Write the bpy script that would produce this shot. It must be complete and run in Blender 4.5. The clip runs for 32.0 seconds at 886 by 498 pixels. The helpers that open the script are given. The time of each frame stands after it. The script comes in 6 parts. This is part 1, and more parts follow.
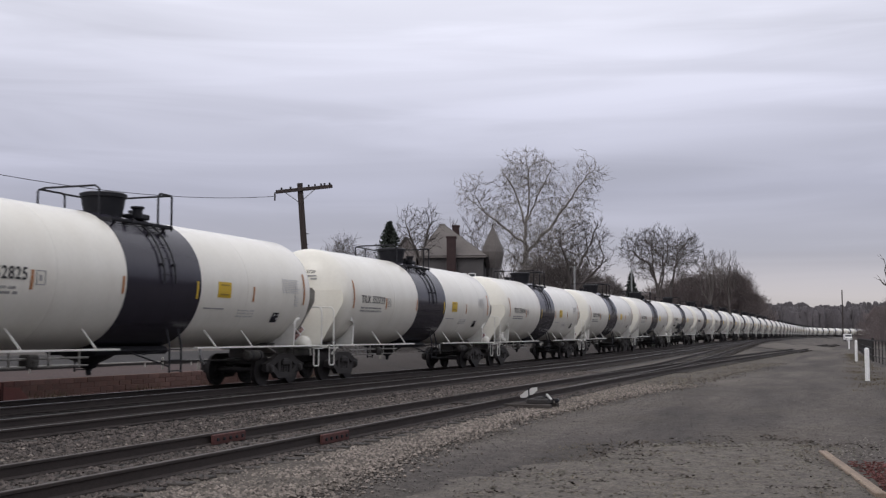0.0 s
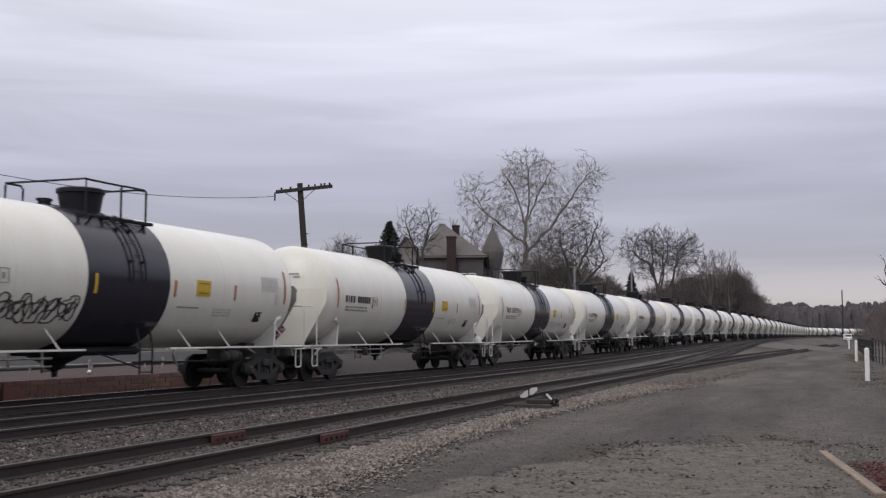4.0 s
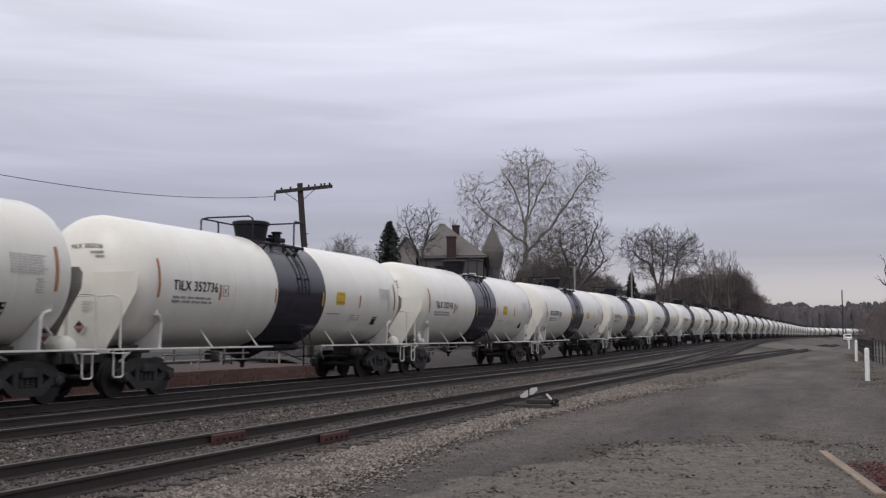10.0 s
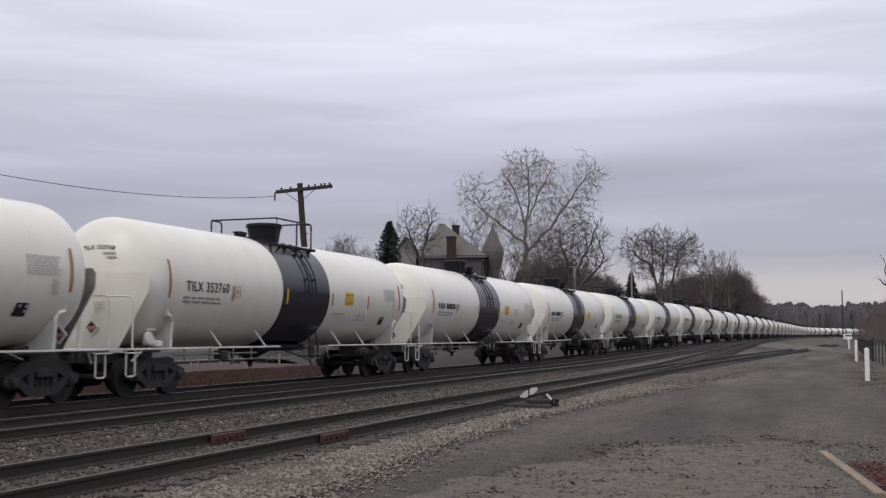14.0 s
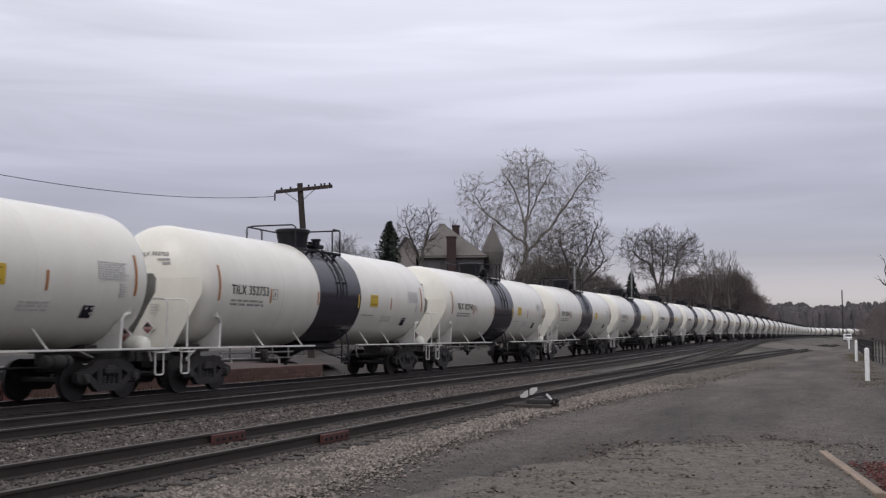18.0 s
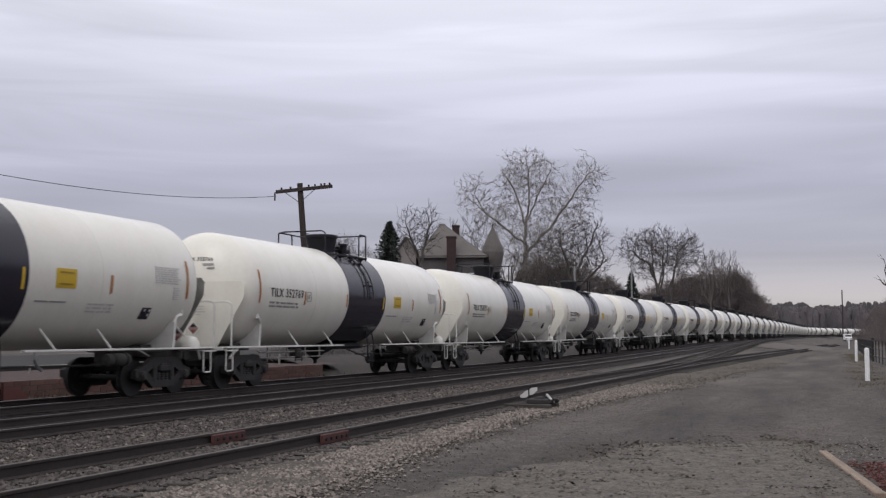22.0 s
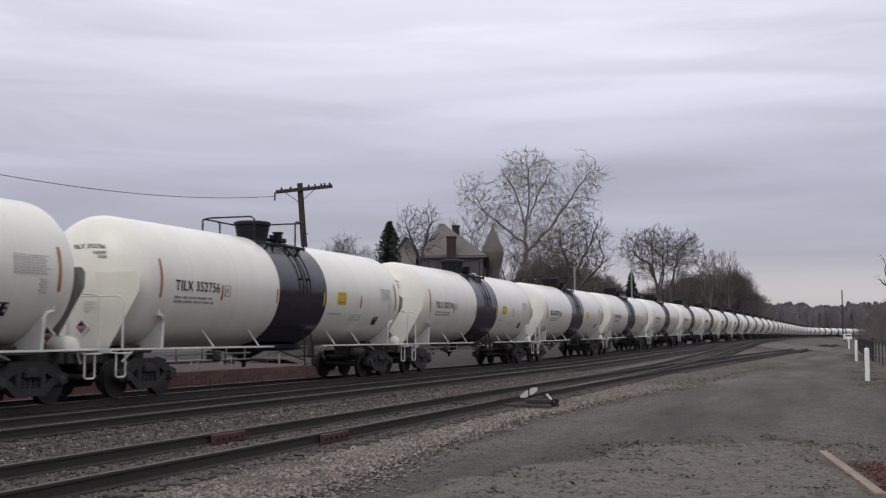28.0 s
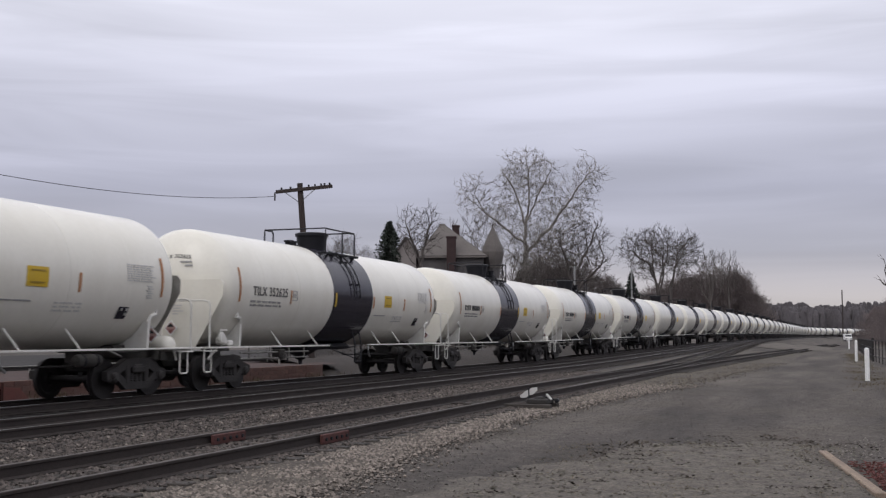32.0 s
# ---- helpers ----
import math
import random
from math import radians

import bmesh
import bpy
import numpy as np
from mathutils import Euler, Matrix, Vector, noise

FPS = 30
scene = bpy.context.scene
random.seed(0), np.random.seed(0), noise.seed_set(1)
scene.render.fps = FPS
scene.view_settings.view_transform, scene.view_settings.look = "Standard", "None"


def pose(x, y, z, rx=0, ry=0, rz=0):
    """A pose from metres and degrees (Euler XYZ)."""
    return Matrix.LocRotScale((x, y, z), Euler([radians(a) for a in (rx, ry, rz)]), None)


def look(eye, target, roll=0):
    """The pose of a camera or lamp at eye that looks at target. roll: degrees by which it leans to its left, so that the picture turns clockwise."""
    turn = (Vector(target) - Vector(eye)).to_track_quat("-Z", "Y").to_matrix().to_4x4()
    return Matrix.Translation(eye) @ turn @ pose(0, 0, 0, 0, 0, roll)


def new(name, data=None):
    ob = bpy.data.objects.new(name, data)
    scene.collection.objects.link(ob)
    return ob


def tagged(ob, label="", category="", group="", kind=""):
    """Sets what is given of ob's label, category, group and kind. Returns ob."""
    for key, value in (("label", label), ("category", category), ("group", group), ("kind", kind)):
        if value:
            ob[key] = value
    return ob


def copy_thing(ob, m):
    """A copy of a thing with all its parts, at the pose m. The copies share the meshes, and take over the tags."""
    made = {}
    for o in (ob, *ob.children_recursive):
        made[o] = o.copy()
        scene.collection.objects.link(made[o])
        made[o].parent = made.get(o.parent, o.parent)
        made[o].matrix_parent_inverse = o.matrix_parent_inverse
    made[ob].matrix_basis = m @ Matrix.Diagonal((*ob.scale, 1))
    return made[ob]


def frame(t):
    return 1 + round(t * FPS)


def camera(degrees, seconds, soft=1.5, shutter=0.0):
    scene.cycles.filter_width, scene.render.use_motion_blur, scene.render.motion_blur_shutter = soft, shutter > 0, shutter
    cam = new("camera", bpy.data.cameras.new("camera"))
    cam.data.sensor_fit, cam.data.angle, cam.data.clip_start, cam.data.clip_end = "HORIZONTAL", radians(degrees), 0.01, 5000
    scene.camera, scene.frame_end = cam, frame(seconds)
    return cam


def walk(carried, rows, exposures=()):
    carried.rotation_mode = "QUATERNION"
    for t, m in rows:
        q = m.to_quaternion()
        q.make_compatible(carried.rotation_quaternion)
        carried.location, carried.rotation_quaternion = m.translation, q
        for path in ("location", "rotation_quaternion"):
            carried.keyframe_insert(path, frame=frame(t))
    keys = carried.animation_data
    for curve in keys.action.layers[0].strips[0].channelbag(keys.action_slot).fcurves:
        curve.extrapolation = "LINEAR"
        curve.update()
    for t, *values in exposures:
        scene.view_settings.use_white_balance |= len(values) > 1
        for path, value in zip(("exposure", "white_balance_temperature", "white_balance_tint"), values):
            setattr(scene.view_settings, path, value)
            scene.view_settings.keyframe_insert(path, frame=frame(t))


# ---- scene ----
from collections import Counter
# ---------------------------------------------------------------- camera
EYE = (0.0, 0.0, 1.46)
TURN, TILT = 20.01, 4.50
cam = camera(43.89, 32.0, soft=1.3, shutter=0.10)
HERE = pose(*EYE, 90 + TILT, 0, TURN)
walk(cam, [(0.0, HERE), (32.0, HERE)], exposures=[(0.0, 0.0, 6500, 10), (32.0, 0.0, 6500, 10)])

# ---------------------------------------------------------------- world and sun
SUN_HEIGHT, SUN_BEARING = radians(44), radians(192)
world = bpy.data.worlds.new("overcast_sky")
scene.world = world
world.use_nodes = True


def build_sky():
    nt = world.node_tree
    nt.nodes.clear()
    N, K = nt.nodes.new, nt.links.new
    out, bg = N("ShaderNodeOutputWorld"), N("ShaderNodeBackground")
    sky = N("ShaderNodeTexSky")
    sky.sky_type, sky.sun_disc = "NISHITA", False
    sky.sun_elevation, sky.sun_rotation = SUN_HEIGHT, SUN_BEARING
    sky.dust_density, sky.air_density = 4.0, 1.0
    tc, sep = N("ShaderNodeTexCoord"), N("ShaderNodeSeparateXYZ")
    K(tc.outputs["Generated"], sep.inputs[0])

    def layer(stretch, scale, detail, distort, low, high):
        """Flat cloud streaks that lie level all round the sky."""
        mp = N("ShaderNodeMapping"); mp.inputs["Scale"].default_value = stretch
        mp.inputs["Rotation"].default_value = (radians(1.5), radians(-1.0), 0)
        n = N("ShaderNodeTexNoise")
        n.inputs["Scale"].default_value, n.inputs["Detail"].default_value = scale, detail
        n.inputs["Roughness"].default_value, n.inputs["Distortion"].default_value = 0.5, distort
        r = N("ShaderNodeMapRange")
        r.interpolation_type = "SMOOTHSTEP"
        r.inputs["From Min"].default_value, r.inputs["From Max"].default_value = 0.32, 0.68
        r.inputs["To Min"].default_value, r.inputs["To Max"].default_value = low, high
        K(tc.outputs["Generated"], mp.inputs[0]); K(mp.outputs[0], n.inputs["Vector"]); K(n.outputs[0], r.inputs["Value"])
        return r.outputs[0]

    wide = layer((1.0, 1.0, 9.0), 1.5, 2, 0.6, 0.92, 1.14)
    fine = layer((1.3, 1.3, 15.0), 2.2, 5, 0.9, 0.935, 1.065)
    both = N("ShaderNodeMath"); both.operation = "MULTIPLY"
    K(wide, both.inputs[0]); K(fine, both.inputs[1])
    h = N("ShaderNodeValToRGB")
    g = h.color_ramp.elements
    g[0].position, g[0].color = 0.0, (0.56, 0.52, 0.485, 1)
    g[1].position, g[1].color = 1.0, (1.26, 1.26, 1.31, 1)
    for pos, col in ((0.035, (0.51, 0.48, 0.495, 1)), (0.075, (0.42, 0.42, 0.49, 1)), (0.13, (0.470, 0.475, 0.580, 1)), (0.20, (0.640, 0.645, 0.765, 1)), (0.33, (0.845, 0.85, 0.955, 1))):
        q = g.new(pos); q.color = col
    K(sep.outputs["Z"], h.inputs[0])
    mul = N("ShaderNodeVectorMath"); mul.operation = "SCALE"
    K(h.outputs[0], mul.inputs[0]); K(both.outputs[0], mul.inputs["Scale"])
    # the clear sky behind the clouds, mostly covered
    dim = N("ShaderNodeVectorMath"); dim.operation = "SCALE"; dim.inputs["Scale"].default_value = 0.10
    K(sky.outputs[0], dim.inputs[0])
    mix = N("ShaderNodeMix"); mix.data_type = "RGBA"; mix.inputs["Factor"].default_value = 0.92
    K(dim.outputs[0], mix.inputs["A"]); K(mul.outputs[0], mix.inputs["B"])
    K(mix.outputs["Result"], bg.inputs["Color"])
    bg.inputs["Strength"].default_value = 1.0
    K(bg.outputs[0], out.inputs[0])


build_sky()
sun = new("sun", bpy.data.lights.new("sun", "SUN"))
sun.data.energy, sun.data.angle, sun.data.color = 0.5, radians(25), (1.0, 0.96, 0.9)
sun.matrix_world = look((0, 0, 30), Vector((0, 0, 30)) - Vector((math.sin(SUN_BEARING) * math.cos(SUN_HEIGHT), math.cos(SUN_BEARING) * math.cos(SUN_HEIGHT), math.sin(SUN_HEIGHT))))


# ---------------------------------------------------------------- materials
def material(name, base, rough=0.7, metal=0.0, tone=None, scale=6.0, amount=0.5, fine=60.0, fine_amount=0.25, bump=0.2, streak=None, piece=0.0, spec=0.4):
    """Base colour varied at two scales, with relief; streak: (sx, sy, sz) stretches the large pattern; piece: how much single pieces differ."""
    m = bpy.data.materials.new(name)
    m.use_nodes = True
    nt = m.node_tree
    N, K = nt.nodes.new, nt.links.new
    b = nt.nodes["Principled BSDF"]
    b.inputs["Roughness"].default_value, b.inputs["Metallic"].default_value = rough, metal
    b.inputs["Specular IOR Level"].default_value = spec
    tc, mp = N("ShaderNodeTexCoord"), N("ShaderNodeMapping")
    K(tc.outputs["Object"], mp.inputs[0])
    if streak:
        mp.inputs["Scale"].default_value = streak
    n1, n2 = N("ShaderNodeTexNoise"), N("ShaderNodeTexNoise")
    n1.inputs["Scale"].default_value, n1.inputs["Detail"].default_value = scale, 5
    n2.inputs["Scale"].default_value, n2.inputs["Detail"].default_value = fine, 3
    K(mp.outputs[0], n1.inputs["Vector"]); K(tc.outputs["Object"], n2.inputs["Vector"])
    ramp = N("ShaderNodeValToRGB")
    ramp.color_ramp.elements[0].position, ramp.color_ramp.elements[1].position = 0.35, 0.68
    K(n1.outputs[0], ramp.inputs[0])
    mix = N("ShaderNodeMix"); mix.data_type = "RGBA"
    other = tone or tuple(c * 0.62 for c in base)
    mix.inputs["A"].default_value = (*base, 1); mix.inputs["B"].default_value = (*other, 1)
    fac = N("ShaderNodeMath"); fac.operation = "MULTIPLY"; fac.inputs[1].default_value = amount
    K(ramp.outputs[0], fac.inputs[0]); K(fac.outputs[0], mix.inputs["Factor"])
    val = N("ShaderNodeMapRange")
    val.inputs["From Min"].default_value, val.inputs["From Max"].default_value = 0.3, 0.7
    val.inputs["To Min"].default_value, val.inputs["To Max"].default_value = 1 - fine_amount, 1 + fine_amount
    K(n2.outputs[0], val.inputs["Value"])
    hsv = N("ShaderNodeHueSaturation")
    K(mix.outputs["Result"], hsv.inputs["Color"])
    last = val.outputs[0]
    if piece:
        for source in ("ShaderNodeObjectInfo", "ShaderNodeNewGeometry"):
            info, pr, mu = N(source), N("ShaderNodeMapRange"), N("ShaderNodeMath")
            k = 0.0 if source == "ShaderNodeObjectInfo" and piece > 0.5 else piece
            pr.inputs["To Min"].default_value, pr.inputs["To Max"].default_value = 1 - k, 1 + k
            K(info.outputs["Random" if source == "ShaderNodeObjectInfo" else "Random Per Island"], pr.inputs["Value"])
            mu.operation = "MULTIPLY"
            K(last, mu.inputs[0]); K(pr.outputs[0], mu.inputs[1])
            last = mu.outputs[0]
    K(last, hsv.inputs["Value"])
    K(hsv.outputs[0], b.inputs["Base Color"])
    if bump:
        bp = N("ShaderNodeBump"); bp.inputs["Strength"].default_value = bump; bp.inputs["Distance"].default_value = 0.02
        K(n2.outputs[0], bp.inputs["Height"]); K(bp.outputs[0], b.inputs["Normal"])
    return m


M = dict(
    white=material("tank_white", (0.77, 0.745, 0.672), 0.22, tone=(0.64, 0.605, 0.52), scale=1.3, amount=0.34, fine=9, fine_amount=0.02, bump=0.02, streak=(1, 1, 0.3), piece=0.025),
    trim=material("white_trim", (0.74, 0.73, 0.69), 0.5, tone=(0.5, 0.46, 0.40), scale=4, amount=0.4, fine_amount=0.06, bump=0.05),
    band=material("black_band", (0.0265, 0.0242, 0.0335), 0.20, tone=(0.033, 0.030, 0.041), scale=1.5, amount=0.6, fine_amount=0.1, bump=0.02, spec=0.34),
    black=material("black_steel", (0.022, 0.022, 0.026), 0.55, scale=4, fine_amount=0.15, bump=0.1, spec=0.22),
    truck=material("grimy_cast_steel", (0.032, 0.029, 0.0285), 0.8, tone=(0.048, 0.043, 0.041), scale=5, amount=0.6, bump=0.3),
    dirty=material("road_grime", (0.075, 0.070, 0.064), 0.8, tone=(0.035, 0.032, 0.030), scale=3, amount=0.6, bump=0.2),
    # grimy pale pipes; also the shade grey of the trailing head shield
    grime_shade=material("grimy_white_pipe", (0.30, 0.29, 0.27), 0.65, tone=(0.12, 0.11, 0.10), scale=4, amount=0.6, bump=0.1),
    pipe=material("weathered_pale_pipe", (0.36, 0.345, 0.325), 0.6, tone=(0.20, 0.185, 0.17), scale=3, amount=0.6, bump=0.1),
    mustard=material("dark_yellow_print", (0.30, 0.20, 0.03), 0.5, scale=3, amount=0.2, bump=0),
    bearing=material("bearing_cap_steel", (0.06, 0.055, 0.052), 0.5, 0.3, tone=(0.03, 0.027, 0.026), scale=6, bump=0.15),
    wheel=material("wheel_steel", (0.028, 0.0255, 0.0258), 0.65, 0.3, tone=(0.042, 0.037, 0.036), scale=6, bump=0.15),
    orange=material("orange_reflector", (0.44, 0.19, 0.062), 0.45, tone=(0.28, 0.115, 0.055), scale=9, amount=0.5, fine_amount=0.15, bump=0),
    yellow=material("yellow_decal", (0.62, 0.41, 0.03), 0.5, tone=(0.50, 0.34, 0.05), scale=3, amount=0.4, fine_amount=0.08, bump=0),
    ink=material("black_lettering", (0.03, 0.03, 0.032), 0.6, scale=3, amount=0.2, fine_amount=0.05, bump=0),
    grey_ink=material("grey_lettering", (0.30, 0.295, 0.29), 0.6, scale=3, amount=0.2, fine_amount=0.05, bump=0),
    pale_ink=material("pale_stencil", (0.57, 0.56, 0.54), 0.6, scale=3, amount=0.2, fine_amount=0.05, bump=0),
    placard=material("red_placard", (0.25, 0.095, 0.09), 0.5, scale=3, amount=0.3, bump=0),
    faded=material("faded_pink_print", (0.42, 0.27, 0.25), 0.5, scale=4, amount=0.4, bump=0),
    rail=material("rail_side", (0.042, 0.033, 0.030), 0.75, 0.1, tone=(0.028, 0.023, 0.022), scale=3, bump=0.2),
    shine=material("rail_running_band", (0.25, 0.24, 0.235), 0.36, 0.7, tone=(0.10, 0.09, 0.085), scale=3, amount=0.4, fine_amount=0.1, bump=0.02),
    rusty_head=material("dull_rail_head", (0.085, 0.072, 0.066), 0.62, 0.3, tone=(0.055, 0.045, 0.042), scale=3, amount=0.5, fine_amount=0.15, bump=0.05),
    tie=material("creosoted_wood", (0.034, 0.029, 0.026), 0.85, tone=(0.060, 0.053, 0.048), scale=2, streak=(0.4, 3, 3), amount=0.6, bump=0.5, piece=0.25),
    dusty_tie=material("dusty_tie_wood", (0.038, 0.033, 0.030), 0.88, tone=(0.040, 0.036, 0.033), scale=2, streak=(0.4, 3, 3), amount=0.6, bump=0.5, piece=0.25),
    ballast=material("ballast_bed", (0.0845, 0.0709, 0.0566), 0.9, tone=(0.0474, 0.0394, 0.0333), scale=0.8, amount=0.7, fine=26, fine_amount=0.6, bump=0.9),
    dark_ballast=material("oily_ballast", (0.0288, 0.0241, 0.0237), 0.9, tone=(0.0443, 0.0374, 0.0364), scale=0.9, amount=0.6, fine=26, fine_amount=0.5, bump=0.9),
    stone=material("ballast_stone", (0.1875, 0.1606, 0.1394), 0.85, tone=(0.0772, 0.0650, 0.0586), scale=3, amount=0.5, fine_amount=0.2, bump=0.2, piece=0.75),
    pebble=material("pale_pebble", (0.2163, 0.1970, 0.1818), 0.85, scale=3, amount=0.3, fine_amount=0.2, bump=0.2, piece=0.45),
    dark_stone=material("sooty_stone", (0.0536, 0.0453, 0.0434), 0.85, tone=(0.0309, 0.0266, 0.0253), scale=3, amount=0.5, fine_amount=0.2, bump=0.2, piece=0.45),
    cess_stone=material("brown_grey_stone", (0.0783, 0.0650, 0.0586), 0.85, tone=(0.0371, 0.0305, 0.0283), scale=3, amount=0.5, fine_amount=0.2, bump=0.2, piece=0.78),
    earth_stone=material("earthy_stone", (0.1236, 0.1064, 0.0848), 0.9, tone=(0.0618, 0.0512, 0.0424), scale=3, amount=0.5, fine_amount=0.2, bump=0.2, piece=0.6),
    clod=material("dark_turf_clod", (0.050, 0.043, 0.033), 0.95, scale=6, amount=0.5, bump=0.4, piece=0.4),
    pale_clod=material("dry_dirt_clod", (0.150, 0.138, 0.114), 0.95, scale=6, amount=0.4, bump=0.4, piece=0.35),
    grit=material("yard_grit", (0.1081, 0.0965, 0.0889), 0.9, scale=3, amount=0.3, fine_amount=0.2, bump=0.2, piece=0.6),
    bark=material("bare_bark", (0.125, 0.110, 0.102), 0.9, tone=(0.08, 0.07, 0.065), scale=1.2, amount=0.7, bump=0.4),
    pale_bark=material("mottled_pale_bark", (0.33, 0.305, 0.28), 0.85, tone=(0.11, 0.098, 0.09), scale=0.7, amount=0.85, bump=0.3),
    dark_bark=material("dark_bark", (0.098, 0.085, 0.079), 0.9, scale=1.2, amount=0.6, bump=0.4),
    needles=material("dark_needles", (0.026, 0.032, 0.025), 0.8, tone=(0.016, 0.021, 0.017), scale=0.8, amount=0.6, bump=0.2, piece=0.35),
    brush=material("winter_brush", (0.185, 0.152, 0.148), 0.95, tone=(0.135, 0.112, 0.110), scale=0.25, amount=0.7, bump=0.2, piece=0.2),
    dense_brush=material("garden_brush_bark", (0.150, 0.126, 0.122), 0.95, tone=(0.105, 0.090, 0.087), scale=0.4, amount=0.7, bump=0.2, piece=0.2),
    pole=material("weathered_pole", (0.050, 0.038, 0.036), 0.9, tone=(0.030, 0.024, 0.023), scale=2, streak=(3, 3, 0.3), amount=0.7, bump=0.5),
    stucco=material("tan_stucco", (0.265, 0.238, 0.228), 0.9, scale=0.6, amount=0.35, fine_amount=0.1, bump=0.2),
    slate=material("roof_slate", (0.142, 0.127, 0.120), 0.85, tone=(0.108, 0.096, 0.091), scale=0.8, amount=0.6, fine=12, fine_amount=0.2, bump=0.3, piece=0.15),
    dark_wall=material("dark_shingles", (0.105, 0.098, 0.098), 0.9, tone=(0.07, 0.065, 0.066), scale=0.8, amount=0.6, bump=0.3),
    chimney=material("dark_brick", (0.050, 0.031, 0.031), 0.9, scale=2, amount=0.5, bump=0.3),
    brick=material("red_brick", (0.235, 0.130, 0.115), 0.9, tone=(0.170, 0.120, 0.108), scale=0.35, amount=0.8, bump=0.3, piece=0.12),
    red_soil=material("red_brown_soil", (0.058, 0.034, 0.030), 0.95, tone=(0.042, 0.029, 0.026), scale=0.5, amount=0.8, fine=14, fine_amount=0.4, bump=0.5),
    glass=material("window_glass", (0.03, 0.035, 0.04), 0.12, scale=1, amount=0.2, fine_amount=0.0, bump=0, spec=0.6),
    post=material("white_post_paint", (0.80, 0.80, 0.80), 0.5, tone=(0.6, 0.58, 0.55), scale=3, amount=0.4, bump=0.1),
    fence=material("dark_fence_iron", (0.035, 0.032, 0.032), 0.6, scale=3, bump=0.1),
    galv=material("galvanised_steel", (0.30, 0.30, 0.30), 0.5, 0.4, scale=2, amount=0.4, bump=0.1),
    timber=material("orange_timber", (0.27, 0.205, 0.155), 0.85, tone=(0.15, 0.115, 0.09), scale=3, streak=(4, 0.5, 4), amount=0.6, bump=0.4),
    mulch=material("red_mulch", (0.115, 0.042, 0.038), 0.95, tone=(0.062, 0.030, 0.027), scale=8, amount=0.7, bump=0.8, piece=0.4),
    red=material("faded_red_plastic", (0.30, 0.115, 0.105), 0.6, tone=(0.22, 0.11, 0.10), scale=2, amount=0.6, bump=0.05),
    red_iron=material("red_oxide_steel", (0.094, 0.035, 0.032), 0.85, tone=(0.060, 0.031, 0.028), scale=5, amount=0.6, bump=0.2),
    verge=material("verge_dirt", (0.1236, 0.1074, 0.0909), 0.95, tone=(0.0639, 0.0552, 0.0485), scale=4.5, amount=0.85, fine=26, fine_amount=0.42, bump=0.9),
    litter=material("leaf_litter", (0.055, 0.042, 0.034), 0.95, tone=(0.10, 0.085, 0.07), scale=6, amount=0.5, bump=0.3, piece=0.5),
    bank=material("bare_earth_bank", (0.050, 0.041, 0.037), 0.95, tone=(0.034, 0.029, 0.027), scale=0.5, amount=0.7, bump=0.6),
    concrete=material("weathered_concrete", (0.13, 0.125, 0.12), 0.85, scale=0.8, amount=0.4, bump=0.2),
    asphalt=material("street_asphalt", (0.050, 0.047, 0.046), 0.85, scale=0.5, amount=0.4, fine_amount=0.3, bump=0.3, spec=0.08),
    weeds=material("dry_weeds", (0.16, 0.13, 0.085), 0.95, tone=(0.09, 0.08, 0.05), scale=3, amount=0.6, bump=0.2, piece=0.35),
)


# ---------------------------------------------------------------- mesh helpers
def finish(bm, name, mat, smooth=False):
    me = bpy.data.meshes.new(name)
    bmesh.ops.recalc_face_normals(bm, faces=bm.faces)
    bm.to_mesh(me)
    bm.free()
    if smooth:
        me.shade_smooth()
        me.set_sharp_from_angle(angle=radians(38))
    for one in (mat if isinstance(mat, (list, tuple)) else [mat]):
        me.materials.append(one)
    return me


def part(name, bm, mat, parent, label="", smooth=False, at=None):
    ob = new(name, finish(bm, name, mat, smooth) if isinstance(bm, bmesh.types.BMesh) else bm)
    ob.parent = parent
    if at is not None:
        ob.matrix_basis = at
    if label:
        ob["label"] = label
    return ob


def thing(name, label, category, at=None, group="", kind=""):
    ob = new(name)
    ob.empty_display_size = 0.3
    if at is not None:
        ob.matrix_basis = at
    return tagged(ob, label, category, group, kind)


def add_box(bm, c, s, rot=None, bevel=0.0):
    m = Matrix.Translation(c) @ (rot.to_4x4() if rot else Matrix()) @ Matrix.Diagonal((*s, 1))
    vs = bmesh.ops.create_cube(bm, size=1, matrix=m)["verts"]
    if bevel:
        es = {e for v in vs for e in v.link_edges}
        bmesh.ops.bevel(bm, geom=list(es), offset=bevel, segments=1, affect="EDGES", profile=0.5)
    return bm


def box(c, s, rot=None, bevel=0.0):
    return add_box(bmesh.new(), c, s, rot, bevel)


def add_tube(bm, pts, r, n=6, cap=True):
    """A round bar along points; r is one radius or one a point."""
    pts = [Vector(q) for q in pts]
    rs = r if isinstance(r, (list, tuple)) else [r] * len(pts)
    rings, side = [], None
    for i, q in enumerate(pts):
        d = (pts[min(i + 1, len(pts) - 1)] - pts[max(i - 1, 0)]).normalized()
        if side is None:
            side = d.cross(Vector((0, 0, 1)) if abs(d.z) < 0.9 else Vector((1, 0, 0))).normalized()
        side = (side - d * side.dot(d)).normalized()
        up = d.cross(side)
        rings.append([bm.verts.new(q + (side * math.cos(a) + up * math.sin(a)) * rs[i]) for a in (2 * math.pi * k / n for k in range(n))])
    for a, b in zip(rings, rings[1:]):
        for k in range(n):
            bm.faces.new((a[k], a[(k + 1) % n], b[(k + 1) % n], b[k]))
    if cap:
        bm.faces.new(rings[0]); bm.faces.new(rings[-1])
    return bm


